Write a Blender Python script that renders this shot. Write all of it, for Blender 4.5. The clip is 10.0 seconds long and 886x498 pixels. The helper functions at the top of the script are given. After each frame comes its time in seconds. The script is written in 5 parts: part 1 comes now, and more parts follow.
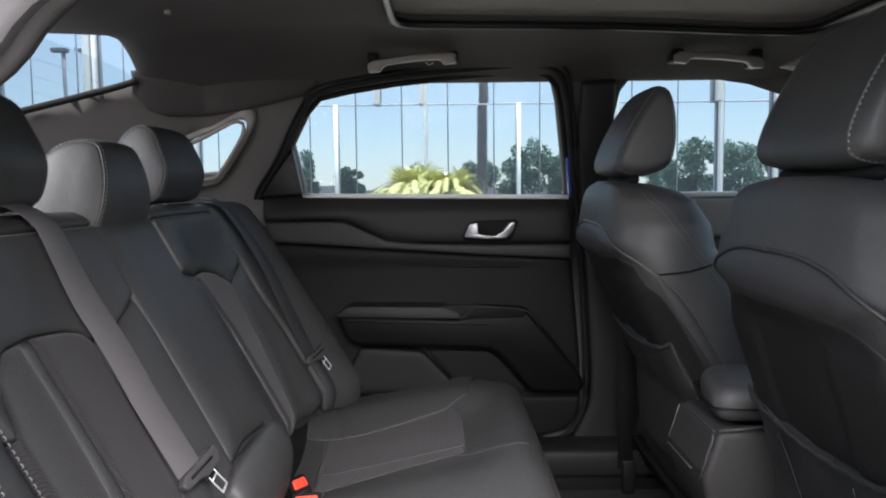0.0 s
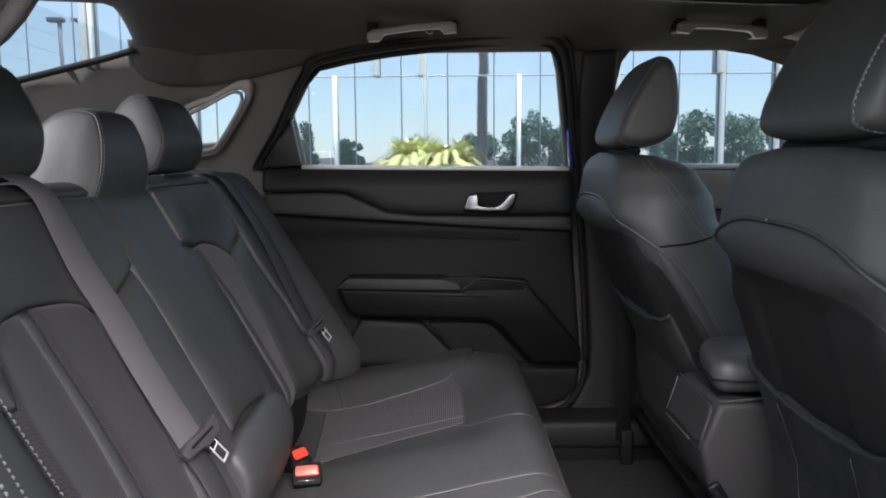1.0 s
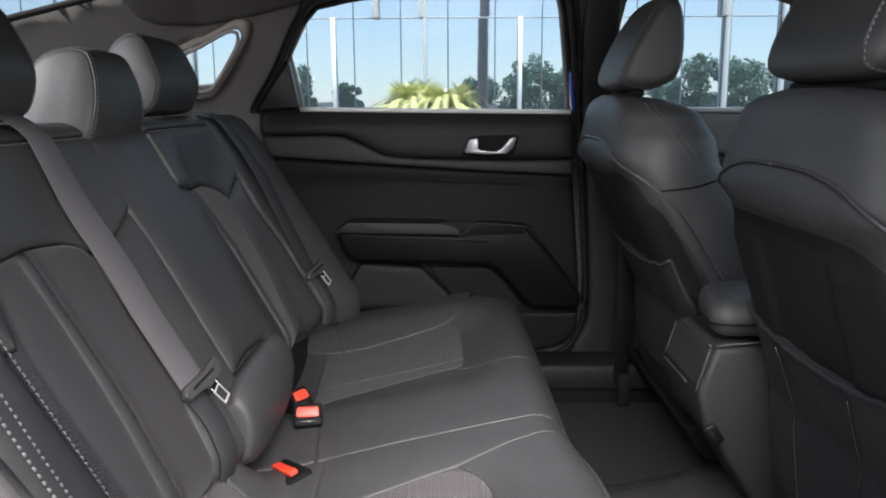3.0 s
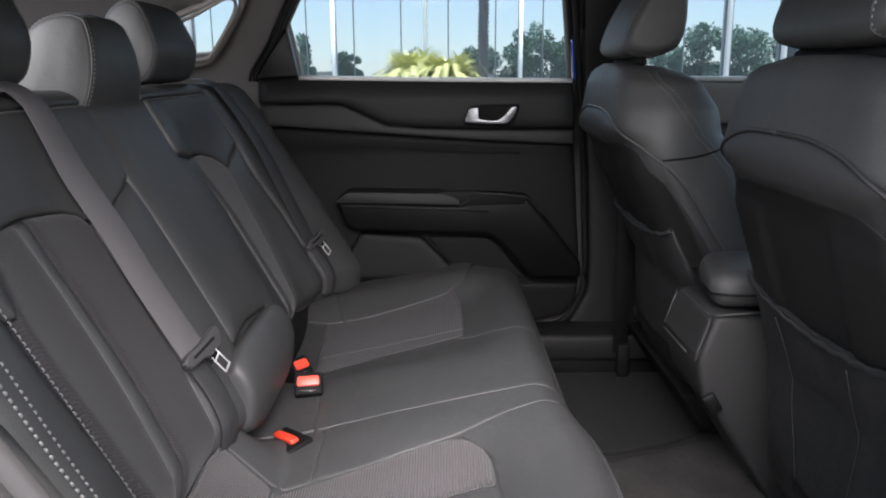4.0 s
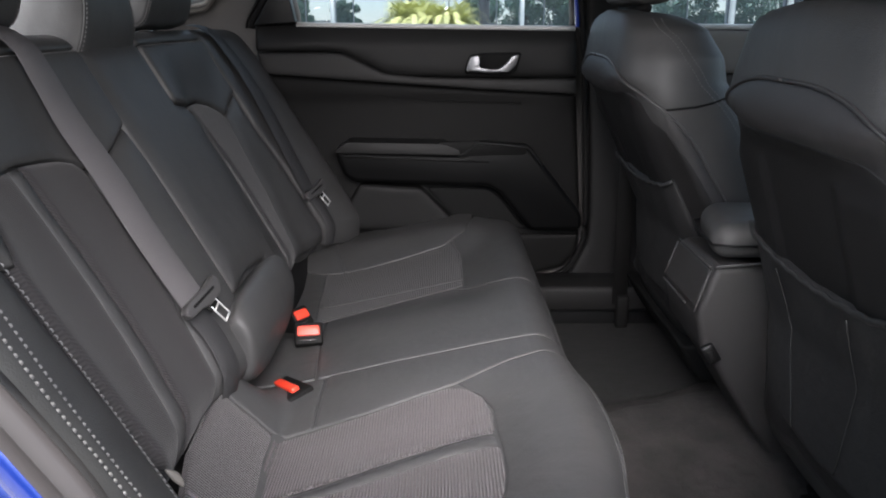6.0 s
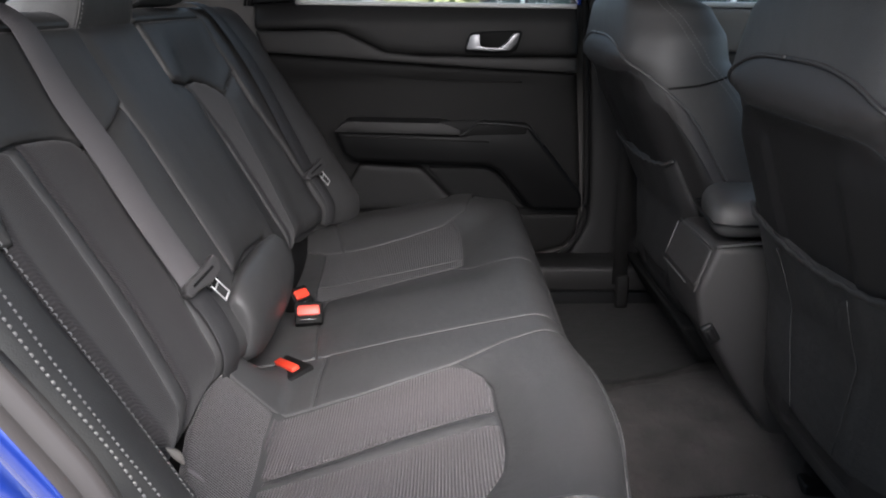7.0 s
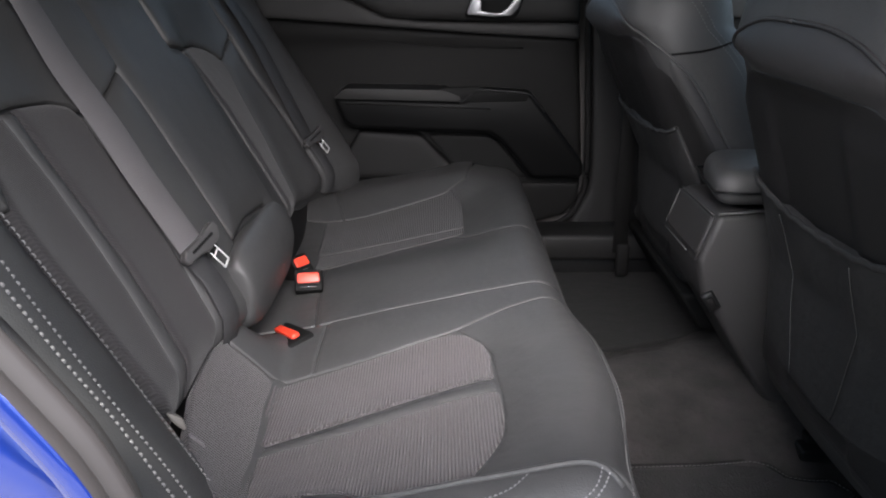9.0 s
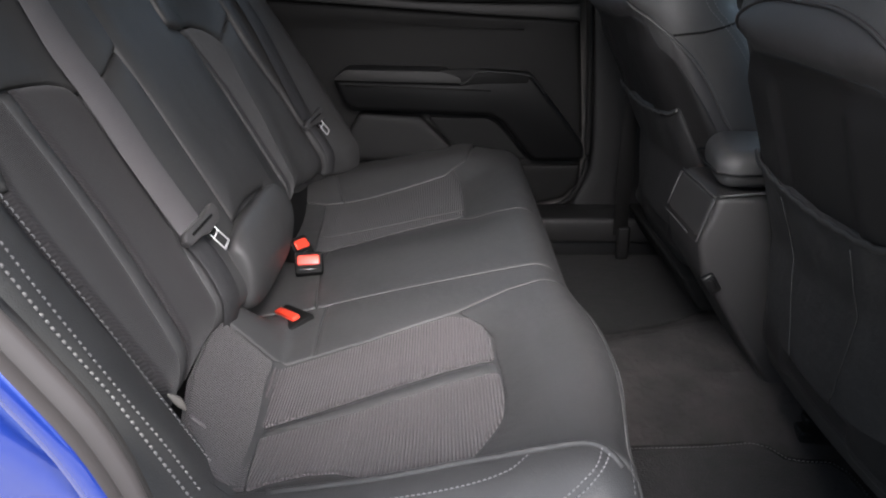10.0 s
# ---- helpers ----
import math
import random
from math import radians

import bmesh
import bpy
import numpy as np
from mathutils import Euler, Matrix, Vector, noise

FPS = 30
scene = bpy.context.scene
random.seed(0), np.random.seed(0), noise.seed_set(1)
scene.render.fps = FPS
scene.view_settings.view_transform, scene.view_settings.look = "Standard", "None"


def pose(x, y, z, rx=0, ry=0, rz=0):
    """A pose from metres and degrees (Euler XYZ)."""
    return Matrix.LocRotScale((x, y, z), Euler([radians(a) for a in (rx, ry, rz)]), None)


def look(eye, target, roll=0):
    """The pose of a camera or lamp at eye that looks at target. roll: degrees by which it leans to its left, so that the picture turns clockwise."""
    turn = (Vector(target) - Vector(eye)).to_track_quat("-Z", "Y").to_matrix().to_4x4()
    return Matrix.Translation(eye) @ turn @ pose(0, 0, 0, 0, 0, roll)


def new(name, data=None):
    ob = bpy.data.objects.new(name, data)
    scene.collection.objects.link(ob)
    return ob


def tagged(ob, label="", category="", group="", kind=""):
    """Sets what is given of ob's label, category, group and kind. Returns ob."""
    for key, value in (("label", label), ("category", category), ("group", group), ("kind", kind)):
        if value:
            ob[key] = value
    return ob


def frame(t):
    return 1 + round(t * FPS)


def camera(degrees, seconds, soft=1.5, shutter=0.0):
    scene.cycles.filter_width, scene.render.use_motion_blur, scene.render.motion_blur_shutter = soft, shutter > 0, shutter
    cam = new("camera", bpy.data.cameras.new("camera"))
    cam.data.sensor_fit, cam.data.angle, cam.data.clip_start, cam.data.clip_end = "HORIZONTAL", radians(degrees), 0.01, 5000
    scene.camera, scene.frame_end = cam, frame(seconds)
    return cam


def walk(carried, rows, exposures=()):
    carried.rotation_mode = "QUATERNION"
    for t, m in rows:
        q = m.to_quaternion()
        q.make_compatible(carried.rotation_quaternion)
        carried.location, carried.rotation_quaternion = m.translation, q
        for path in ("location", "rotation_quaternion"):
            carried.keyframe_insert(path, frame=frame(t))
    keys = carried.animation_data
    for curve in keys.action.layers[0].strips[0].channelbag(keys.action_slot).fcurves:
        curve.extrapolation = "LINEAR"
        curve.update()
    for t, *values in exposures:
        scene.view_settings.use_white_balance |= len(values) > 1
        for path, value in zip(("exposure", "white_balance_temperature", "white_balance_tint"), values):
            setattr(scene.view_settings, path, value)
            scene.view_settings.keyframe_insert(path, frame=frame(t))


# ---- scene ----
from mathutils.geometry import delaunay_2d_cdt as cdt

# ---------------------------------------------------------------- camera
# x: towards the car's front, y: across the car away from the open door, z: up
cam = camera(59.9, 10.0, soft=2.0)
PATH = [
    (0, 0.0, 0.0, 1.08, 85.30, 0.66, -0.05), (0.5, -0.0002, 0.0023, 1.0788, 84.30, 0.60, -0.06), (1, -0.0005, 0.0045, 1.0776, 83.26, 0.55, -0.07),
    (1.5, -0.0007, 0.0066, 1.0763, 82.23, 0.53, -0.08), (2, -0.0009, 0.0086, 1.0751, 81.24, 0.48, -0.08), (2.5, -0.0010, 0.0105, 1.0738, 80.30, 0.42, -0.08),
    (4, -0.0015, 0.0158, 1.0700, 77.05, 0.30, -0.07), (4.5, -0.0016, 0.0174, 1.0687, 76.16, 0.26, -0.07), (5, -0.0017, 0.0189, 1.0673, 75.23, 0.22, -0.06),
    (5.5, -0.0018, 0.0204, 1.0660, 74.34, 0.18, -0.05), (7, -0.0020, 0.0242, 1.0620, 72.07, 0.09, -0.03), (7.5, -0.0020, 0.0252, 1.0606, 71.48, 0.08, -0.02),
    (8, -0.0020, 0.0263, 1.0592, 70.90, 0.06, -0.01), (8.5, -0.0020, 0.0272, 1.0579, 70.35, 0.04, 0.0), (9, -0.0020, 0.0280, 1.0565, 69.82, 0.02, 0.01),
    (9.5, -0.0020, 0.0288, 1.0550, 69.25, 0.01, 0.03), (10, -0.0019, 0.0294, 1.0536, 68.59, -0.01, 0.05)]
walk(cam, [(t, pose(x, y, z, rx, ry, rz)) for t, x, y, z, rx, ry, rz in PATH], exposures=[(0.0, 1.75)])

# ---------------------------------------------------------------- light
SUN_ELEVATION, SUN_AZIMUTH = 82.0, 70.0     # azimuth from +x (the car's front) towards -y
world = bpy.data.worlds.new("sky")
scene.world = world
world.use_nodes = True
wn = world.node_tree.nodes
sky = wn.new("ShaderNodeTexSky")
sky.sky_type, sky.sun_disc = "NISHITA", False
sky.sun_elevation, sky.sun_rotation = radians(SUN_ELEVATION), radians(90 + SUN_AZIMUTH)
sky.air_density, sky.dust_density, sky.ozone_density = 1.0, 0.1, 2.0
wn["Background"].inputs["Strength"].default_value = 0.12
haze = wn.new("ShaderNodeMix")      # an even veil of thin high cloud
haze.data_type = "RGBA"
haze.inputs[0].default_value = 0.6
haze.inputs[7].default_value = (3.6, 4.4, 5.1, 1)
world.node_tree.links.new(sky.outputs[0], haze.inputs[6])
world.node_tree.links.new(haze.outputs[2], wn["Background"].inputs["Color"])
sun_data = bpy.data.lights.new("sun", "SUN")
sun_data.energy, sun_data.angle, sun_data.color = 3.5, radians(3), (1, 0.96, 0.9)
sun = new("sun", sun_data)
ca, sa, ce, se = math.cos(radians(SUN_AZIMUTH)), math.sin(radians(SUN_AZIMUTH)), math.cos(radians(SUN_ELEVATION)), math.sin(radians(SUN_ELEVATION))
sun.matrix_world = look((20 * ca * ce, -20 * sa * ce, 20 * se), (0, 0, 0))

# added fill lamps at the openings, stronger than the sky they stand for


def opening_light(name, size, size_y, watts, eye, target, spread=180):
    lamp = bpy.data.lights.new(name, "AREA")
    lamp.shape, lamp.size, lamp.size_y, lamp.energy, lamp.color = "RECTANGLE", size, size_y, watts, (1.0, 0.95, 0.955)
    lamp.spread = radians(spread)
    new(name, lamp).matrix_world = look(eye, target)


opening_light("doorway_fill", 0.9, 0.5, 21.0, (0.48, -0.95, 1.56), (-0.30, 1.1, 0.85))
opening_light("door_top_fill", 0.40, 0.12, 1.6, (0.02, 0.46, 1.252), (0.02, 1.40, 0.38), 66)
opening_light("quarter_window_fill", 0.16, 0.12, 1.3, (-0.605, 0.47, 1.20), (-0.52, 1.5, 1.05), 150)
opening_light("rear_window_fill", 0.40, 0.50, 2.6, (-1.02, 0.95, 1.42), (-0.50, 1.45, 1.02), 140)
opening_light("front_window_fill", 0.55, 0.2, 0.08, (0.80, 0.545, 1.18), (-0.3, 1.4, 0.75), 120)


# ---------------------------------------------------------------- materials
def nodes_of(name):
    m = bpy.data.materials.new(name)
    m.use_nodes = True
    return m, m.node_tree.nodes, m.node_tree.links, m.node_tree.nodes["Principled BSDF"]


def surface(name, color, rough, metal=0.0, grain=0.0, grain_size=0.002, broad=0.0, broad_size=0.12, mottle=0.15, ribs=None, coat=0.0, spec=0.5, cells=False, sheen=0.0):
    """A solid surface: base colour varied at two scales, fine grain and broad undulation as relief, ribs along the sheet's own u or v."""
    m, n, l, p = nodes_of(name)
    p.inputs["Roughness"].default_value, p.inputs["Metallic"].default_value = rough, metal
    p.inputs["Coat Weight"].default_value, p.inputs["Specular IOR Level"].default_value = coat, spec
    p.inputs["Sheen Weight"].default_value = sheen
    geo = n.new("ShaderNodeTexCoord")
    big, fine = n.new("ShaderNodeTexNoise"), n.new("ShaderNodeTexNoise")
    big.inputs["Scale"].default_value, big.inputs["Detail"].default_value = 1 / broad_size, 3
    fine.inputs["Scale"].default_value, fine.inputs["Detail"].default_value = 1 / grain_size, 2
    if cells:
        fine = n.new("ShaderNodeTexVoronoi")
        fine.inputs["Scale"].default_value = 1 / grain_size
    for q in (big, fine):
        l.new(geo.outputs["Object"], q.inputs["Vector"])
    mixn = n.new("ShaderNodeMath")
    mixn.operation = "MULTIPLY_ADD"
    l.new(fine.outputs[0], mixn.inputs[0])
    mixn.inputs[1].default_value = 0.35
    l.new(big.outputs[0], mixn.inputs[2])
    ramp = n.new("ShaderNodeMapRange")
    ramp.inputs["From Min"].default_value, ramp.inputs["From Max"].default_value = 0.3, 0.95
    ramp.inputs["To Min"].default_value, ramp.inputs["To Max"].default_value = 1 - mottle, 1 + mottle
    l.new(mixn.outputs[0], ramp.inputs["Value"])
    col = n.new("ShaderNodeVectorMath")
    col.operation = "SCALE"
    col.inputs[0].default_value = color
    l.new(ramp.outputs[0], col.inputs["Scale"])
    last_col = col.outputs[0]
    b1 = n.new("ShaderNodeBump")
    b1.inputs["Strength"].default_value, b1.inputs["Distance"].default_value = broad, 0.02
    l.new(big.outputs[0], b1.inputs["Height"])
    b2 = n.new("ShaderNodeBump")
    b2.inputs["Strength"].default_value, b2.inputs["Distance"].default_value = grain, 0.001
    l.new(fine.outputs[0], b2.inputs["Height"])
    l.new(b1.outputs[0], b2.inputs["Normal"])
    last = b2
    if ribs:
        axis, pitch, depth, dark = ribs
        sep = n.new("ShaderNodeSeparateXYZ")
        l.new(geo.outputs["UV"], sep.inputs[0])
        if axis == "D":
            add = n.new("ShaderNodeMath")
            l.new(sep.outputs[0], add.inputs[0])
            l.new(sep.outputs[1], add.inputs[1])
            src = add.outputs[0]
        else:
            src = sep.outputs[0 if axis == "U" else 1]
        wob = n.new("ShaderNodeMath")
        wob.operation = "MULTIPLY_ADD"
        l.new(big.outputs[0], wob.inputs[0])
        wob.inputs[1].default_value = pitch * 0.2
        l.new(src, wob.inputs[2])
        mul = n.new("ShaderNodeMath")
        mul.operation = "MULTIPLY"
        l.new(wob.outputs[0], mul.inputs[0])
        mul.inputs[1].default_value = 2 * math.pi / pitch
        sine = n.new("ShaderNodeMath")
        sine.operation = "SINE"
        l.new(mul.outputs[0], sine.inputs[0])
        b3 = n.new("ShaderNodeBump")
        b3.inputs["Strength"].default_value, b3.inputs["Distance"].default_value = depth, 0.002
        l.new(sine.outputs[0], b3.inputs["Height"])
        l.new(last.outputs[0], b3.inputs["Normal"])
        last = b3
        rr = n.new("ShaderNodeMapRange")
        rr.inputs["From Min"].default_value = -1
        rr.inputs["To Min"].default_value, rr.inputs["To Max"].default_value = 1 - dark, 1 + dark
        l.new(sine.outputs[0], rr.inputs["Value"])
        c2 = n.new("ShaderNodeVectorMath")
        c2.operation = "SCALE"
        l.new(last_col, c2.inputs[0])
        l.new(rr.outputs[0], c2.inputs["Scale"])
        last_col = c2.outputs[0]
    l.new(last_col, p.inputs["Base Color"])
    l.new(last.outputs[0], p.inputs["Normal"])
    return m


def window_glass(name, tint=(0.93, 0.96, 0.95)):
    m, n, l, p = nodes_of(name)
    n.remove(p)
    clear, gloss, mix, fres = n.new("ShaderNodeBsdfTransparent"), n.new("ShaderNodeBsdfGlossy"), n.new("ShaderNodeMixShader"), n.new("ShaderNodeFresnel")
    clear.inputs[0].default_value = (*tint, 1)
    gloss.inputs["Roughness"].default_value = 0.01
    fres.inputs["IOR"].default_value = 1.3
    l.new(fres.outputs[0], mix.inputs[0])
    l.new(clear.outputs[0], mix.inputs[1])
    l.new(gloss.outputs[0], mix.inputs[2])
    l.new(mix.outputs[0], n["Material Output"].inputs[0])
    return m


LEATHER = surface("black_leather", (0.0355, 0.0350, 0.0352), 0.52, grain=0.2, grain_size=0.0018, broad=0.14, broad_size=0.07, cells=True, mottle=0.12, spec=0.40)
FABRIC = surface("ribbed_seat_fabric", (0.047, 0.0406, 0.0427), 0.85, grain=0.5, grain_size=0.0012, broad=0.05, mottle=0.12, ribs=("U", 0.0042, 0.55, 0.22), sheen=0.1)
# backrest fabric made far darker than the cushion's to carry its shade
FABRIC_SHADED = surface("shaded_back_weave", (0.0145, 0.0128, 0.0138), 0.85, grain=0.3, grain_size=0.0012, broad=0.05, mottle=0.12, ribs=("D", 0.0044, 0.25, 0.34), sheen=0.08)
PLASTIC = surface("grained_black_plastic", (0.006, 0.0058, 0.0057), 0.5, grain=0.3, grain_size=0.0011, broad=0.02, mottle=0.1, cells=True, spec=0.08)
PLASTIC_DARK = surface("dark_smooth_plastic", (0.0055, 0.0055, 0.0057), 0.36, grain=0.1, grain_size=0.001, broad=0.02, mottle=0.1, spec=0.16)
TRIM_GREY = surface("grey_door_trim", (0.0062, 0.0060, 0.0060), 0.55, grain=0.3, grain_size=0.0012, mottle=0.1, cells=True, spec=0.15)
VINYL = surface("door_vinyl", (0.011, 0.0107, 0.0107), 0.5, grain=0.2, grain_size=0.0014, mottle=0.1, cells=True, spec=0.15)
SHELL = surface("seat_back_plastic", (0.021, 0.0198, 0.0205), 0.5, grain=0.3, grain_size=0.001, broad=0.02, mottle=0.1, cells=True)
HEADLINER = surface("headliner_cloth", (0.020, 0.0175, 0.0165), 0.95, grain=0.7, grain_size=0.0013, broad=0.05, mottle=0.15)
SHADE_CLOTH = surface("sunshade_cloth", (0.15, 0.138, 0.125), 0.95, grain=0.6, grain_size=0.0013, broad=0.03, mottle=0.1)
CARPET = surface("dark_carpet", (0.0115, 0.0099, 0.0096), 0.98, grain=1.0, grain_size=0.0022, broad=0.7, broad_size=0.06, mottle=0.9)
MAT_PILE = surface("floor_mat_pile", (0.011, 0.0102, 0.0102), 0.98, grain=1.0, grain_size=0.004, broad=0.15, broad_size=0.03, mottle=0.4, cells=True)
WEBBING = surface("belt_webbing", (0.076, 0.071, 0.074), 0.6, grain=0.3, grain_size=0.001, mottle=0.06, ribs=("V", 0.0035, 0.04, 0.03))
# belt webbing repeated darker for the straps in shade
WEBBING_SHADED = surface("shaded_belt_webbing", (0.022, 0.0215, 0.0225), 0.6, grain=0.3, grain_size=0.001, mottle=0.06, ribs=("V", 0.0035, 0.04, 0.03))
THREAD = surface("grey_thread", (0.16, 0.157, 0.157), 0.6, grain=0.4, grain_size=0.0006, mottle=0.1)
DARK_THREAD = surface("dark_thread", (0.09, 0.088, 0.088), 0.6, grain=0.4, grain_size=0.0006, mottle=0.1)
SATIN = surface("satin_chrome", (0.11, 0.11, 0.115), 0.32, metal=1.0, mottle=0.03)
STEEL = surface("steel", (0.9, 0.9, 0.91), 0.25, metal=1.0, mottle=0.05)
RED = surface("red_button", (0.62, 0.045, 0.022), 0.4, mottle=0.05)
RUBBER = surface("rubber_seal", (0.0065, 0.0062, 0.0062), 0.7, grain=0.2, grain_size=0.001, mottle=0.1, spec=0.1)
PAINT = surface("blue_car_paint", (0.004, 0.022, 0.19), 0.2, metal=0.35, coat=1.0, grain=0.03, grain_size=0.0008, mottle=0.06)
# pale trim; on the quarter window and front door its paleness paints light
PALE_LIT = surface("pale_lit_trim", (0.15, 0.138, 0.126), 0.85, grain=0.4, grain_size=0.0012, mottle=0.08)
PILLAR_CLOTH = surface("pillar_cloth", (0.046, 0.0425, 0.040), 0.9, grain=0.4, grain_size=0.0013, mottle=0.1)
JAMB = surface("door_frame_plastic", (0.044, 0.039, 0.040), 0.6, grain=0.08, grain_size=0.0008, mottle=0.06)
SHELL_DARK = surface("dark_seat_back_panel", (0.0105, 0.0101, 0.0104), 0.45, grain=0.3, grain_size=0.001, mottle=0.1, cells=True, spec=0.3)
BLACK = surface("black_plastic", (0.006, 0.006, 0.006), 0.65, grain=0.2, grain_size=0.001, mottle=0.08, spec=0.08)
# ribbed seat fabric repeated darker for the dimmer far side
FABRIC_FAR_DIM = surface("far_dim_fabric", (0.029, 0.0274, 0.0282), 0.75, grain=0.5, grain_size=0.0012, broad=0.05, mottle=0.12, ribs=("U", 0.0042, 0.45, 0.12), sheen=0.05)
FABRIC_FINE = surface("fine_ribbed_fabric", (0.027, 0.0238, 0.025), 0.85, grain=0.5, grain_size=0.0012, broad=0.05, mottle=0.12, ribs=("V", 0.0045, 0.5, 0.22), sheen=0.1)
DOOR_BAND = surface("door_band_vinyl", (0.025, 0.0242, 0.0242), 0.5, grain=0.3, grain_size=0.0012, mottle=0.1, cells=True, spec=0.15)
CONSOLE = surface("console_plastic", (0.020, 0.0188, 0.0188), 0.5, grain=0.3, grain_size=0.001, mottle=0.1, cells=True, spec=0.35)
ARM_BLACK = surface("satin_black_armrest", (0.0028, 0.0028, 0.0029), 0.42, grain=0.15, grain_size=0.001, mottle=0.1, spec=0.07)
TONGUE = surface("bright_belt_tongue", (0.48, 0.48, 0.48), 0.35, metal=0.35, mottle=0.05)
# paler plastic that paints a highlight along edges
EDGE_LIT = surface("lit_plastic_edge", (0.036, 0.035, 0.035), 0.45, grain=0.2, grain_size=0.001, mottle=0.1)
GLASS = window_glass("car_glass")
BLOCKING_GLASS = window_glass("light_cutting_glass", (0.22, 0.23, 0.23))


# ---------------------------------------------------------------- building helpers
def mesh_of(name, verts, faces, uvs=None, smooth=True):
    me = bpy.data.meshes.new(name)
    me.from_pydata([tuple(map(float, v)) for v in verts], [], faces)
    if uvs is not None:
        layer = me.uv_layers.new(name="sheet")
        for loop in me.loops:
            layer.data[loop.index].uv = uvs[loop.vertex_index]
    me.polygons.foreach_set("use_smooth", [smooth] * len(me.polygons))
    me.update()
    return me


def part(name, me, material, parent=None, label="", kind=""):
    """One mesh object under a thing or a part. me: a mesh or a bmesh."""
    if isinstance(me, bmesh.types.BMesh):
        bm, me = me, bpy.data.meshes.new(name)
        bm.to_mesh(me)
        bm.free()
    ob = new(name, me)
    if not me.materials:
        me.materials.append(material)
    if parent:
        ob.parent = parent
    return tagged(ob, label=label, kind=kind)


def thing(name, label, category, group="", kind=""):
    return tagged(new(name), label=label, category=category, group=group, kind=kind)


def curve_through(pts, per=10, closed=False):
    """A smooth line (Catmull-Rom) through points of any dimension."""
    p = [np.array(q, float) for q in pts]
    n, got = len(p), []
    for i in range(n if closed else n - 1):
        a, b = p[i], p[(i + 1) % n]
        z = p[i - 1] if closed or i else 2 * a - b
        c = p[(i + 2) % n] if closed or i + 2 < n else 2 * b - a
        for k in range(per):
            t = k / per
            got.append(0.5 * (2 * a + (b - z) * t + (2 * z - 5 * a + 4 * b - c) * t * t + (3 * a - z - 3 * b + c) * t ** 3))
    if not closed:
        got.append(p[-1])
    return got


def spaced(pts, step, closed=False):
    """The line's points at even steps."""
    p = np.array(pts, float)
    if closed:
        p = np.vstack([p, p[:1]])
    d = np.r_[0, np.cumsum(np.linalg.norm(np.diff(p, axis=0), axis=1))]
    n = max(3, int(round(d[-1] / step)))
    s = np.linspace(0, d[-1], n + 1)
    r = np.stack([np.interp(s, d, p[:, i]) for i in range(p.shape[1])], 1)
    return r[:-1] if closed else r


def rounded(pts, r, n=5):
    """A polygon with its corners rounded by r."""
    p = [np.array(q, float) for q in pts]
    got = []
    for i in range(len(p)):
        a, b, c = p[i - 1], p[i], p[(i + 1) % len(p)]
        u, v = a - b, c - b
        k = min(r, np.linalg.norm(u) * 0.45, np.linalg.norm(v) * 0.45)
        a2, c2 = b + u / np.linalg.norm(u) * k, b + v / np.linalg.norm(v) * k
        for j in range(n + 1):
            t = j / n
            got.append((1 - t) ** 2 * a2 + 2 * t * (1 - t) * b + t * t * c2)
    return got


def inside(q, poly):
    x, y = q[:, 0], q[:, 1]
    hit = np.zeros(len(q), bool)
    a, b = poly, np.roll(poly, -1, 0)
    for (x0, y0), (x1, y1) in zip(a, b):
        if y0 != y1:
            c = ((y0 > y) != (y1 > y)) & (x < (x1 - x0) * (y - y0) / (y1 - y0) + x0)
            hit ^= c
    return hit


def edge_distance(q, polys):
    best = np.full(len(q), 9.0)
    for poly in polys:
        for a, b in zip(poly, np.roll(poly, -1, 0)):
            d = b - a
            t = np.clip(((q - a) @ d) / (d @ d + 1e-12), 0, 1)
            best = np.minimum(best, np.hypot(*(q - a - t[:, None] * d).T))
    return best


def normals(surf, uv, flip, e=1e-4):
    du = surf(uv + [e, 0]) - surf(uv - [e, 0])
    dv = surf(uv + [0, e]) - surf(uv - [0, e])
    nn = np.cross(du, dv)
    nn /= np.linalg.norm(nn, axis=1)[:, None] + 1e-12
    return -nn if flip else nn


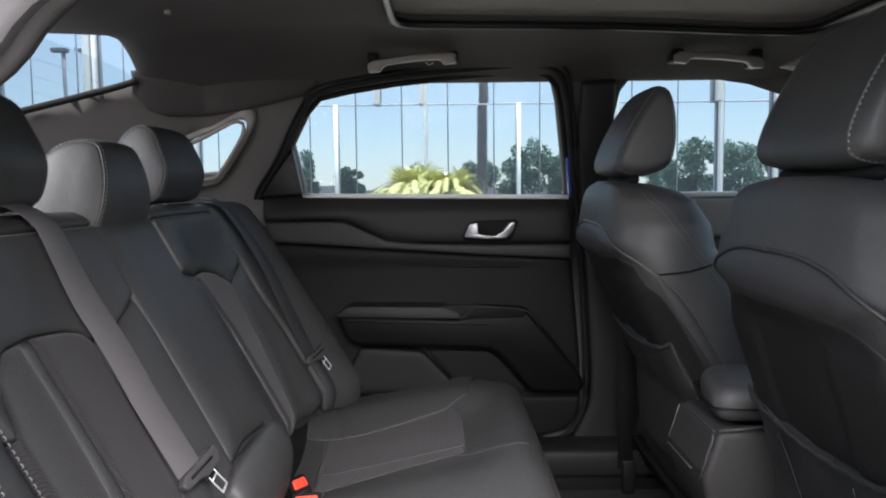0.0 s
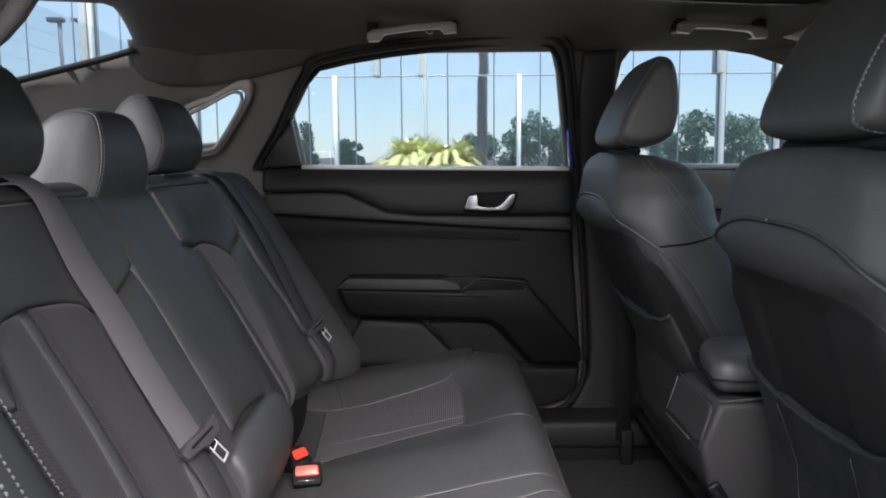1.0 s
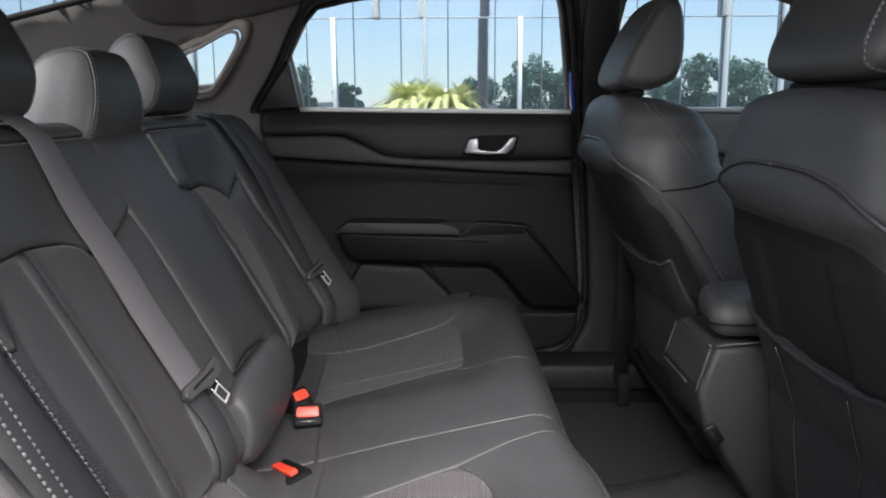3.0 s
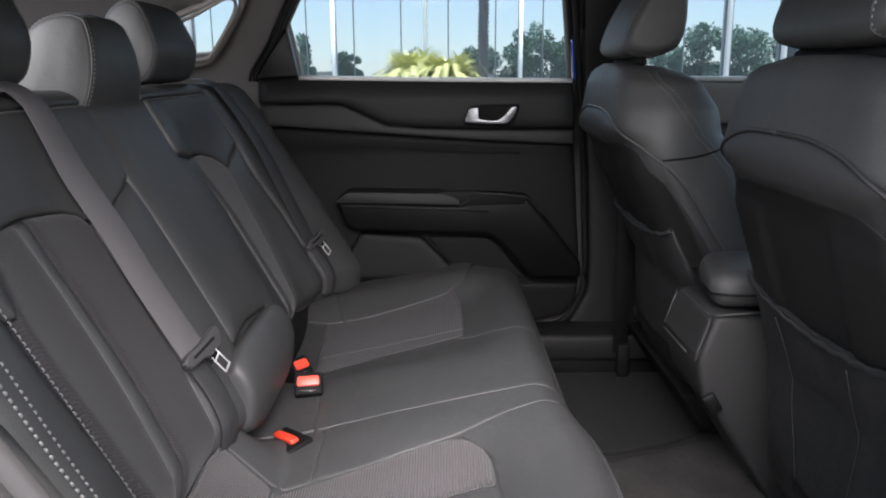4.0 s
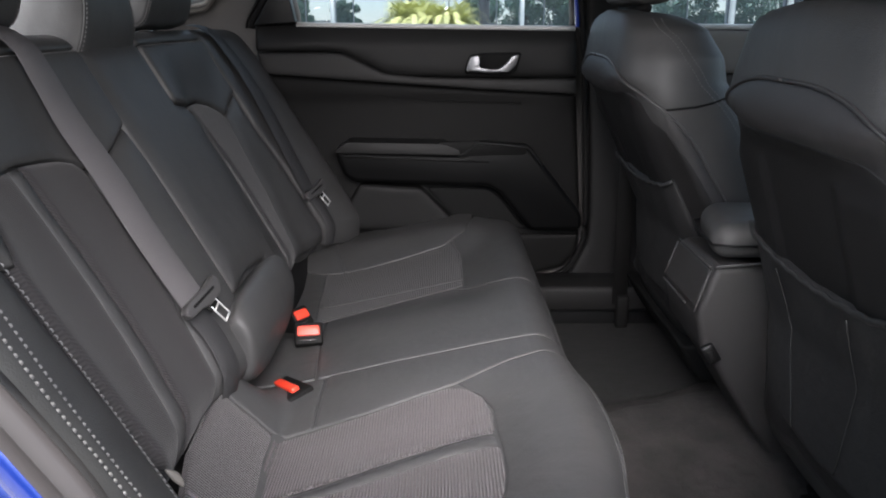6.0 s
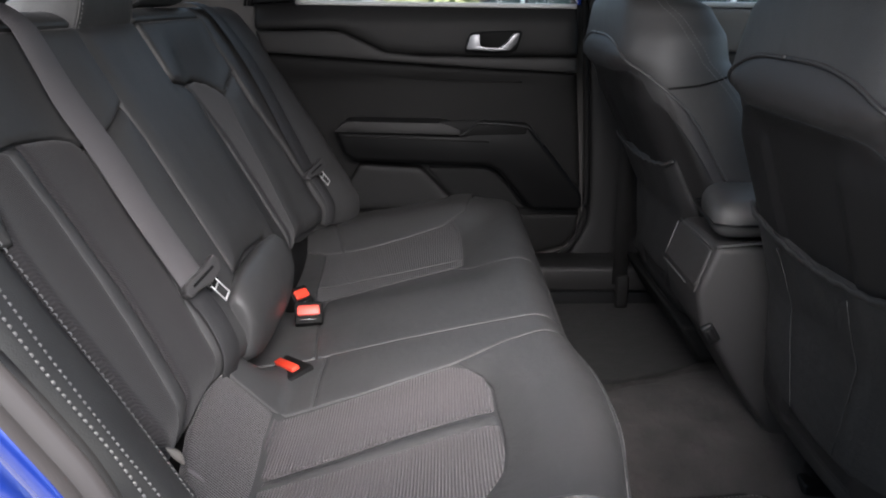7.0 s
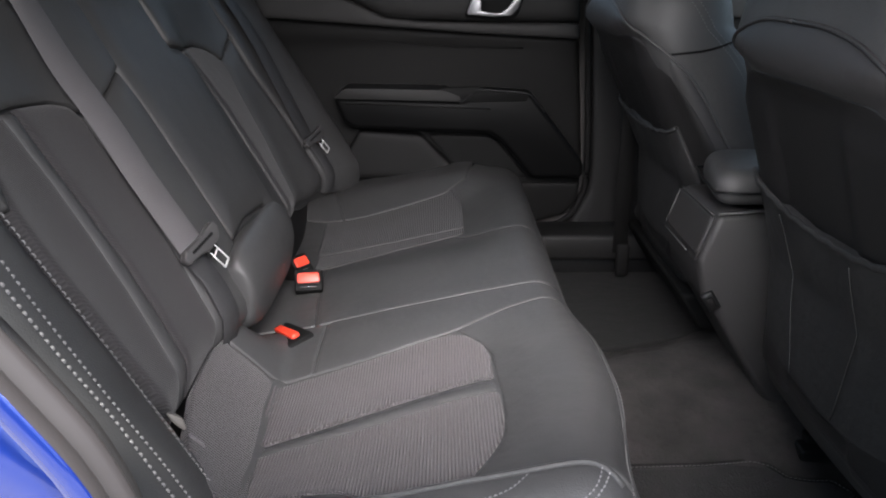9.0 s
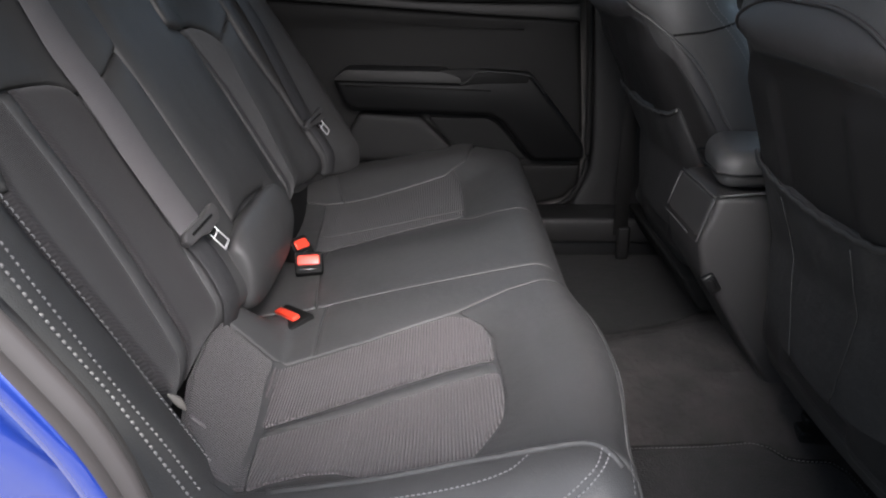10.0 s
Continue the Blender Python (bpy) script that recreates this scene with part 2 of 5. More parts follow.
def sheet(name, outline, surf, material, parent=None, label="", puff=0.006, soft=0.014, step=0.012, skirt=0.015, holes=(), lift=0.0, flip=False, relief=None, uv_turn=0.0, kind="", crisp=True):
    """A padded panel: a plane outline laid on surf(uv), its middle raised by puff over its sunk edges, with a skirt that goes down from them.
    relief(uv): further height."""
    fine = min(step, 0.008)
    rims = [spaced(outline, fine, True)] + [spaced(h, fine, True) for h in holes]
    area = lambda r: 0.5 * np.sum(r[:, 0] * np.roll(r[:, 1], -1) - r[:, 1] * np.roll(r[:, 0], -1))
    rims = [r if (area(r) > 0) == (i == 0) else r[::-1] for i, r in enumerate(rims)]
    pts, edges, start = [], [], 0
    for r in rims:
        k = len(r)
        pts.append(r)
        edges += [(start + i, start + (i + 1) % k) for i in range(k)]
        start += k
    rim_count = start
    free = []
    if puff:
        for r in rims:
            t = np.roll(r, -1, 0) - np.roll(r, 1, 0)
            t /= np.linalg.norm(t, axis=1)[:, None] + 1e-12
            for off in (0.15 * soft, 0.45 * soft, soft):
                q = r + off * np.stack([-t[:, 1], t[:, 0]], 1)
                free.append(q[edge_distance(q, rims) > off * 0.93])
    lo, hi = rims[0].min(0), rims[0].max(0)
    gx, gy = np.meshgrid(np.arange(lo[0] + step / 2, hi[0], step), np.arange(lo[1] + step / 2, hi[1], step))
    q = np.stack([gx.ravel(), gy.ravel()], 1)
    q = q[edge_distance(q, rims) > (soft * 1.3 if puff else step * 0.5)]
    free.append(q)
    q = np.vstack(free)
    keep = inside(q, rims[0])
    for r in rims[1:]:
        keep &= ~inside(q, r)
    uv = np.vstack(pts + [q[keep]])
    from_cdt = cdt([Vector(v) for v in uv], edges, [], 0, 1e-7)
    uv2 = np.array([tuple(v) for v in from_cdt[0]])
    tris = np.array([f for f in from_cdt[2] if len(f) == 3])
    mid = uv2[tris].mean(1)
    ok = inside(mid, rims[0])
    for r in rims[1:]:
        ok &= ~inside(mid, r)
    tris = tris[ok]
    a, b, c = uv2[tris[:, 0]], uv2[tris[:, 1]], uv2[tris[:, 2]]
    cw = ((b - a)[:, 0] * (c - a)[:, 1] - (b - a)[:, 1] * (c - a)[:, 0]) < 0
    tris[cw] = tris[cw][:, ::-1]
    h = np.zeros(len(uv2))
    if puff:
        d = edge_distance(uv2, rims)
        k = 1 - np.clip(d / soft, 0, 1)
        h = puff * np.sqrt(np.clip(1 - k * k, 0, 1)) - puff if crisp else -puff * k ** 2.4
    if relief is not None:
        h = h + relief(uv2)
    nn = normals(surf, uv2, flip)
    xyz = surf(uv2) + nn * (h + lift)[:, None]
    faces = [tuple(int(i) for i in f) for f in (tris[:, ::-1] if flip else tris)]
    verts = list(xyz)
    tex = [tuple(v) for v in uv2]
    if skirt:
        count = {}
        for f in tris:
            for i in range(3):
                e = (int(f[i]), int(f[(i + 1) % 3]))
                count[e] = 1
        low = {}
        for (i, j) in list(count):
            if (j, i) not in count:
                for v in (i, j):
                    if v not in low:
                        low[v] = len(verts)
                        verts.append(xyz[v] - nn[v] * skirt)
                        tex.append(tuple(uv2[v]))
                f = (j, i, low[i], low[j])
                faces.append(f[::-1] if flip else f)
    if uv_turn:
        cc, ss = math.cos(uv_turn), math.sin(uv_turn)
        tex = [(u * cc - v * ss, u * ss + v * cc) for u, v in tex]
    return part(name, mesh_of(name, verts, faces, tex), material, parent, label, kind)


def tube(name, pts, r, material, parent=None, label="", sides=8, closed=False, squash=1.0):
    """A round cord along a line in space."""
    p = [Vector(q) for q in pts]
    verts, faces, n = [], [], len(p)
    up = Vector((0, 0, 1))
    for i in range(n):
        t = (p[(i + 1) % n if closed else min(i + 1, n - 1)] - p[i - 1 if closed or i else 0]).normalized()
        a = t.cross(up)
        a = (a if a.length > 1e-4 else t.cross(Vector((1, 0, 0)))).normalized()
        b = t.cross(a)
        for k in range(sides):
            w = 2 * math.pi * k / sides
            verts.append(p[i] + a * (r * math.cos(w)) + b * (r * squash * math.sin(w)))
    for i in range(n if closed else n - 1):
        for k in range(sides):
            k2, j = (k + 1) % sides, (i + 1) % n
            faces.append((i * sides + k, i * sides + k2, j * sides + k2, j * sides + k))
    if not closed:
        faces += [tuple(range(sides))[::-1], tuple(range((n - 1) * sides, n * sides))]
    return part(name, mesh_of(name, verts, faces), material, parent, label)


def dashes(name, pts, nrm, material, parent, length=0.0042, gap=0.0026, width=0.0007, lift=0.0004):
    """Stitches along a line; nrm: the surface's normals at the line's points."""
    pts, nrm = np.array(pts, float), np.array(nrm, float)
    d = np.r_[0, np.cumsum(np.linalg.norm(np.diff(pts, axis=0), axis=1))]
    at = lambda s, arr: np.array([np.interp(s, d, arr[:, i]) for i in range(3)])
    verts, faces = [], []
    for s in np.arange(0.002, d[-1] - length, length + gap):
        a, b, n = at(s, pts), at(s + length, pts), at(s + length / 2, nrm)
        t = (b - a) / (np.linalg.norm(b - a) + 1e-9)
        side = np.cross(t, n)
        side /= np.linalg.norm(side) + 1e-9
        k = len(verts)
        for base, w, up in ((a, width * 0.5, -0.001), (a + t * length * 0.25, width, lift), (b - t * length * 0.25, width, lift), (b, width * 0.5, -0.001)):
            verts += [base + side * w + n * up, base + n * (up + width * 0.8), base - side * w + n * up]
        for q in range(3):
            i = k + 3 * q
            faces += [(i, i + 1, i + 4, i + 3), (i + 1, i + 2, i + 5, i + 4)]
    return part(name, mesh_of(name, verts, faces), material, parent, kind="stuff")


def prism(name, profile, plane, lo, hi, material, parent=None, label="", bevel=0.006, segs=3, smooth=True):
    """A profile in one plane ('xz', 'xy', 'yz') drawn out from lo to hi along the third axis, edges rounded."""
    bm = bmesh.new()
    put = {"xz": lambda a, b, c: (a, c, b), "xy": lambda a, b, c: (a, b, c), "yz": lambda a, b, c: (c, a, b)}[plane]
    low = [bm.verts.new(put(float(a), float(b), lo)) for a, b in profile]
    high = [bm.verts.new(put(float(a), float(b), hi)) for a, b in profile]
    n = len(low)
    bm.faces.new(low)
    bm.faces.new(high[::-1])
    for i in range(n):
        bm.faces.new((low[i], high[i], high[(i + 1) % n], low[(i + 1) % n]))
    bmesh.ops.recalc_face_normals(bm, faces=bm.faces)
    if bevel:
        bmesh.ops.bevel(bm, geom=[e for e in bm.edges if e.calc_face_angle(0) > 0.5], offset=bevel, segments=segs, profile=0.5, affect="EDGES", clamp_overlap=True)
    for f in bm.faces:
        f.smooth = smooth
    ob = part(name, bm, material, parent, label)
    if smooth:
        ob.data.set_sharp_from_angle(angle=radians(50))
    return ob


def box(name, lo, hi, material, parent=None, label="", bevel=0.004, segs=2, turn=None):
    ob = prism(name, [(lo[0], lo[1]), (hi[0], lo[1]), (hi[0], hi[1]), (lo[0], hi[1])], "xy", lo[2], hi[2], material, parent, label, bevel, segs)
    if turn is not None:
        ob.data.transform(turn)
    return ob


def pillow(name, profile, y0, y1, material, parent=None, label="", power=3.0, sections=29, thin=0.0):
    """A stuffed body: a smooth side profile (x, z) carried across y0..y1, shrinking to its middle at both ends like a cushion."""
    prof = np.array(curve_through(profile, 6, True))
    mid = prof.mean(0)
    n, verts, faces = len(prof), [], []
    half, cy = (y1 - y0) / 2, (y0 + y1) / 2
    for th in np.linspace(-math.pi / 2, math.pi / 2, sections):
        k = math.copysign(abs(math.sin(th)) ** (2 / power), th)
        g = thin + (1 - thin) * max(math.cos(th), 0) ** (2 / power)
        for q in mid + (prof - mid) * g:
            verts.append((q[0], cy + k * half, q[1]))
    for i in range(sections - 1):
        for j in range(n):
            j2 = (j + 1) % n
            faces.append((i * n + j, i * n + j2, (i + 1) * n + j2, (i + 1) * n + j))
    faces += [tuple(range(n))[::-1], tuple(range((sections - 1) * n, sections * n))]
    me = mesh_of(name, verts, faces)
    bm = bmesh.new()
    bm.from_mesh(me)
    bmesh.ops.recalc_face_normals(bm, faces=bm.faces)
    bm.to_mesh(me)
    bm.free()
    return part(name, me, material, parent, label)


def bump_at(v, c, w):
    return np.exp(-((v - c) / w) ** 4)


def ease(a, b, v):
    k = np.clip((v - a) / (b - a), 0, 1)
    return k * k * (3 - 2 * k)


# ---------------------------------------------------------------- the cabin's main surfaces
def side_y(z):
    return 2.045 - 0.30 * np.maximum(z - 1.06, 0)


def far_side(uv, inset=0.0):
    """The far body side from (x, z): upright below the belt line, leaning in above it, drawn in towards the rear glass."""
    x, z = uv[:, 0], uv[:, 1]
    return np.stack([x, side_y(z) - 0.62 * np.maximum(-0.60 - x, 0) - inset, z], 1)


def near_side(uv):
    x, z = uv[:, 0], uv[:, 1]
    return np.stack([x, 0.50 + 0.30 * np.maximum(z - 1.06, 0), z], 1)


def roof_lining(uv):
    x, y = uv[:, 0], uv[:, 1]
    d = np.maximum(np.abs(y - 1.29) - 0.40, 0)
    z = 1.428 - 1.1 * d * d - 0.35 * np.maximum(-0.4 - x, 0) ** 2 - 0.10 * np.maximum(x - 0.9, 0)
    return np.stack([x, y, z], 1)


def roof_skin(uv):
    p = roof_lining(uv)
    p[:, 2] += 0.03
    return p


def rear_glass(uv):
    x, y = uv[:, 0], uv[:, 1]
    return np.stack([x, y, 1.352 + 0.36 * (x + 0.72) - 0.10 * np.maximum(np.abs(y - 1.29) - 0.2, 0) ** 2], 1)


def back_offset(y, z):
    wrap = np.clip(0.03 + 0.10 * (1.0 - z), 0.02, 0.09)
    dish = -0.03 * (bump_at(y, 0.925, 0.15) + bump_at(y, 1.64, 0.15)) * ease(1.06, 0.9, z)
    return dish + wrap * (ease(1.84, 2.02, y) + 0.0) - 0.10 * (1 - np.sqrt(1 - 0.98 * np.clip((0.745 - y) / 0.115, 0, 1) ** 2))


def seat_back(uv):
    """The rear backrest's face from (y, height); past the top it rolls backwards."""
    y, v = uv[:, 0], uv[:, 1]
    z = np.minimum(v, 1.02)
    x = -0.265 - 0.49 * (z - 0.5) + 1.1 * back_offset(y, z) - 2.4 * np.maximum(0.580 - z, 0) ** 1.5 * ease(0.782, 0.82, y)
    over, r = np.maximum(v - 1.02, 0), 0.05
    a0 = math.atan2(0.44, 0.898)
    a = a0 + np.minimum(over / r, 1.7)
    x = x + r * (np.cos(a) - math.cos(a0)) - np.maximum(over - 1.7 * r, 0)
    z = z + r * (np.sin(a) - math.sin(a0))
    return np.stack([x, y, z], 1)


def seat_cushion(uv):
    """The rear cushion's top from (x, y); its front and near edge roll downwards."""
    u, y = uv[:, 0], uv[:, 1]
    lip = 0.140 + 0.028 * ease(1.24, 0.96, y) - 0.024 * ease(0.92, 0.74, y)
    x = np.minimum(u, lip)
    dish = 0.022 * (bump_at(y, 0.925, 0.17) + bump_at(y, 1.64, 0.17)) * ease(0.14, 0.04, x)
    z = 0.53 + 0.2 * x - dish + 0.10 * np.maximum(-0.25 - x, 0) + 1.1 * np.maximum(-0.245 - x, 0) * ease(1.20, 1.08, y)
    over, r = np.maximum(u - lip, 0), 0.055
    a0 = math.atan2(0.98, -0.196)
    a = a0 - np.minimum(over / r, 1.85)
    x = x + r * (np.cos(a) - math.cos(a0)) - 0.15 * np.maximum(over - 1.85 * r, 0)
    z = z + r * (np.sin(a) - math.sin(a0)) - np.maximum(over - 1.85 * r, 0)
    side = np.clip((0.728 - y) / 0.085, 0, 1)
    z = z - 0.10 * (1 - np.sqrt(np.clip(1 - side * side, 0, 1)))
    far = ease(1.80, 1.94, y) * ease(0.17, 0.03, u)
    return np.stack([x, y, z + 0.034 * far], 1)


def on(surf, pts, lift=0.0, flip=False):
    """Points laid on a surface, and the normals there."""
    uv = np.array(pts, float)
    n = normals(surf, uv, flip)
    return surf(uv) + n * lift, n


# ---------------------------------------------------------------- ground and the world outside
ASPHALT = surface("asphalt", (0.055, 0.054, 0.052), 0.9, grain=0.8, grain_size=0.01, broad=0.1, broad_size=2.0, mottle=0.2)
BOUNCE_CONCRETE = surface("pale_bounce_concrete", (0.42, 0.40, 0.37), 0.9, grain=0.5, grain_size=0.01, broad=0.1, broad_size=2.0, mottle=0.15)
ground_mesh = mesh_of("ground", [(-900, -900, 0), (900, -900, 0), (900, 900, 0), (-900, 900, 0)], [(0, 1, 2, 3)])
tagged(part("ground", ground_mesh, ASPHALT), "grey asphalt of a wide car park", "ground", kind="structure")
# unseen apron, added pale so sunlit ground bounces light into the cabin
tagged(box("pavement", (-9, -7, -0.1), (9, 12, 0.012), BOUNCE_CONCRETE, bevel=0.004), "unseen concrete apron, pale to bounce light into the car", "pavement", kind="structure")

# ---------------------------------------------------------------- cabin shell
WINDOW = [(-0.368, 1.050), (-0.391, 1.175), (-0.345, 1.255), (-0.305, 1.296), (-0.23, 1.312), (-0.115, 1.329), (0.099, 1.349), (0.225, 1.355), (0.262, 1.347), (0.284, 1.322),
          (0.296, 1.28), (0.308, 1.20), (0.331, 1.040)]
FRONT_WINDOW = [(0.452, 1.05), (0.446, 1.25), (0.456, 1.309), (0.476, 1.336), (0.510, 1.350), (0.667, 1.340), (0.783, 1.323), (0.889, 1.290), (1.15, 1.17), (1.27, 1.05)]
QUARTER = [(-0.668, 1.178), (-0.545, 1.243), (-0.518, 1.250), (-0.505, 1.240), (-0.518, 1.205), (-0.580, 1.122), (-0.606, 1.106), (-0.655, 1.104), (-0.69, 1.13)]
quarter_line = curve_through(QUARTER, 5, True)

rear_edge = [(x, 1.332 + 0.36 * (x + 0.74)) for x in (-0.74, -0.9, -1.1, -1.3)]
wall = sheet("wall_far", [(-1.3, 0.3), (1.7, 0.3), (1.7, 1.0), (1.38, 1.06), (1.1, 1.26), (0.9, 1.36), (0.7, 1.372), (-0.45, 1.372)] + rear_edge, far_side, PILLAR_CLOTH, puff=0, step=0.04, skirt=0.05,
             holes=[WINDOW, FRONT_WINDOW, quarter_line], lift=-0.02)
tagged(wall, "dark inner side wall of the car body", "wall", kind="structure")
SHADE_EDGE = rounded([(-0.10, 0.90), (0.85, 0.81), (0.85, 1.768), (0.70, 1.765), (0.35, 1.712), (-0.10, 1.675)], 0.06)
ceiling = sheet("ceiling", [(-0.785, 0.62), (-0.785, 1.50), (-0.772, 1.535), (-0.703, 1.645), (-0.700, 1.69), (-0.716, 1.79), (-0.735, 1.90), (-0.735, 1.965), (-0.5, 1.985), (0.8, 1.985), (1.15, 1.9), (1.15, 0.68), (0.8, 0.62)], roof_lining, HEADLINER, puff=0.012, soft=0.03, step=0.03, skirt=0.02,
                flip=True, holes=[SHADE_EDGE])
tagged(ceiling, "dark grey cloth headliner", "ceiling", kind="structure")
shade = sheet("sunroof_shade", [(0.375 + 1.04 * (x - 0.375), 1.29 + 1.04 * (y - 1.29)) for x, y in SHADE_EDGE], roof_lining, SHADE_CLOTH, puff=0.0, step=0.04, flip=True, lift=-0.018, skirt=0)
tagged(shade, "closed cloth sunshade under the glass roof", "sunshade")
rim_line, rim_n = on(roof_lining, spaced(SHADE_EDGE, 0.02, True), 0.004, True)
tube("edge_trim", list(rim_line), 0.009, PLASTIC_DARK, shade, closed=True)
roof = sheet("roof", [(-0.69, 0.62), (-0.69, 1.965), (0.9, 1.965), (1.2, 1.90), (1.2, 0.68), (0.9, 0.62)], roof_skin, PAINT, puff=0, step=0.08, skirt=0.02)
tagged(roof, "glossy blue painted car roof", "roof", kind="structure")

backlight = sheet("window_1", [(-1.36, 0.80), (-1.36, 1.78), (-0.715, 1.88), (-0.715, 0.70)], rear_glass, GLASS, puff=0, step=0.08, skirt=0, flip=True)
backlight.visible_shadow = False
tagged(backlight, "tinted heated rear window glass", "window", kind="structure")
shelf = box("parcel_shelf", (-1.36, 0.62, 0.98), (-0.60, 1.96, 1.02), HEADLINER, None, bevel=0.008)
tagged(shelf, "dark carpeted parcel shelf below the rear window", "shelf", kind="structure")
tagged(box("wall_rear", (-1.42, 0.5, 0.2), (-1.36, 2.06, 1.15), PAINT), "blue rear end of the car body", "wall", kind="structure")
tagged(box("wall_front", (1.70, 0.5, 0.2), (1.76, 2.06, 0.98), PLASTIC), "dark bulkhead in front of the cabin", "wall", kind="structure")
windscreen = mesh_of("windscreen", [(1.74, 0.62, 0.97), (1.74, 1.96, 0.97), (1.13, 1.86, 1.40), (1.13, 0.72, 1.40)], [(3, 2, 1, 0)])
pane = part("window_2", windscreen, GLASS)
pane.visible_shadow = False
tagged(pane, "clear windscreen glass", "window", kind="structure")
dash = prism("dashboard", [(1.2, 0.95), (1.3, 1.0), (1.7, 1.0), (1.7, 0.5), (1.32, 0.5), (1.22, 0.72)], "xz", 0.56, 2.02, PLASTIC, bevel=0.03)
tagged(dash, "dark soft-touch dashboard under the windscreen", "dashboard")

OPENING = [(-0.18, 0.42), (-0.242, 0.672), (-0.300, 0.785), (-0.375, 0.89), (-0.435, 0.98), (-0.420, 1.065), (-0.312, 1.155), (-0.288, 1.190), (-0.262, 1.218), (-0.20, 1.252), (-0.11, 1.284), (0.1, 1.32), (0.36, 1.33),
           (0.42, 1.29), (0.43, 1.0), (0.42, 0.55), (0.36, 0.40), (0.25, 0.34), (-0.05, 0.33)]
opening_line = curve_through(OPENING, 5, True)
near = sheet("wall_near", [(-1.36, 0.22), (1.75, 0.22), (1.75, 0.98), (1.35, 1.05), (1.0, 1.26), (0.7, 1.36), (-0.5, 1.36), (-0.74, 1.34), (-1.36, 1.02)], near_side, PAINT, puff=0, step=0.05, skirt=0.004,
             holes=[opening_line, quarter_line, [(0.50, 1.05), (0.50, 1.29), (0.56, 1.325), (0.75, 1.31), (0.95, 1.25), (1.25, 1.06)]], lift=0.03, flip=False)
tagged(near, "glossy blue body side round the open rear doorway", "wall", kind="structure")

quarter_pane = sheet("window_6", quarter_line, near_side, GLASS, puff=0, skirt=0, step=0.08, lift=0.028)
quarter_pane.visible_shadow = False
tagged(quarter_pane, "small fixed quarter window beside the doorway", "window", kind="structure")
# unseen near pane; its dark tint keeps lamp light off the far headrest
side_pane = sheet("window_5", [(0.50, 1.05), (0.50, 1.29), (0.56, 1.325), (0.75, 1.31), (0.95, 1.25), (1.25, 1.06)], near_side, BLOCKING_GLASS, puff=0, skirt=0, step=0.1, lift=0.028)
tagged(side_pane, "unseen front side window glass, darkened to cut light", "window", kind="structure")
floor_mesh = sheet("floor", [(-0.35, 0.52), (1.7, 0.52), (1.7, 2.05), (-0.35, 2.05)],
                   lambda uv: np.stack([uv[:, 0], uv[:, 1], 0.28 + 0.085 * np.exp(-((uv[:, 1] - 1.285) / np.where(uv[:, 1] < 1.285, 0.165, np.clip(0.07 + 0.62 * (uv[:, 0] - 0.305), 0.06, 0.24))) ** 4) * ease(1.0, 0.7, uv[:, 0]) + 0.004 * np.sin(uv[:, 0] * 31) * np.sin(uv[:, 1] * 27)], 1), CARPET, puff=0, step=0.03, skirt=0.04)
tagged(floor_mesh, "dark grey carpeted car floor with a central tunnel", "floor", kind="structure")

# ---------------------------------------------------------------- rear bench: backrest
bench = thing("rear_bench", "black leather rear bench with grey ribbed fabric inserts", "car seat")
backrest = prism("backrest", [(-0.32, 0.40), (-0.345, 0.5), (-0.61, 1.02), (-0.66, 1.03), (-0.66, 0.42)], "xz", 0.58, 2.0, PLASTIC_DARK, bench, bevel=0.02)
BACK = dict(surf=seat_back, puff=0.004, soft=0.009, crisp=False)


def back_panel(name, pts, material=LEATHER, label="", **kw):
    return sheet(name, pts, material=material, parent=backrest, label=label, **{**BACK, **kw})


back_panel("under_cover", [(0.70, 0.50), (1.96, 0.50), (1.93, 1.04), (0.70, 1.04)], lift=-0.018, puff=0.0, skirt=0.0, step=0.02)
RIDGE_L = [(0.888, 0.902), (0.891, 0.88), (0.898, 0.82), (0.901, 0.75), (0.900, 0.68), (0.893, 0.61), (0.882, 0.545), (0.876, 0.515)]
RIDGE_R = [(0.914, 0.903), (0.916, 0.86), (0.925, 0.79), (0.931, 0.71), (0.929, 0.645), (0.922, 0.58), (0.908, 0.525), (0.904, 0.515)]
back_panel("insert", [(0.772, 0.82), (0.80, 0.880), (0.86, 0.900)] + [(y - 0.002, z) for y, z in RIDGE_L] + [(0.84, 0.52), (0.832, 0.541), (0.817, 0.575), (0.802, 0.640), (0.790, 0.71), (0.778, 0.765)], FABRIC_SHADED, "ribbed fabric insert in a shaded tone")
back_panel("insert", [(y + 0.002, z) for y, z in RIDGE_R[::-1]] + [(0.96, 0.900), (0.995, 0.896), (1.022, 0.888), (1.032, 0.872), (1.040, 0.78), (1.042, 0.697), (1.036, 0.62), (1.031, 0.560), (1.015, 0.540), (0.96, 0.526)], FABRIC_SHADED, "ribbed fabric insert in a shaded tone")
back_panel("ridge", RIDGE_L + RIDGE_R[::-1], puff=0.006, soft=0.012)
back_panel("inner_bolster", [(1.036, 0.876), (1.09, 0.889), (1.130, 0.905), (1.168, 0.918), (1.181, 0.87), (1.187, 0.814), (1.193, 0.746), (1.199, 0.674), (1.203, 0.53), (1.0, 0.52), (1.020, 0.538), (1.035, 0.557), (1.040, 0.62), (1.046, 0.697), (1.044, 0.78)], puff=0.010, soft=0.03)
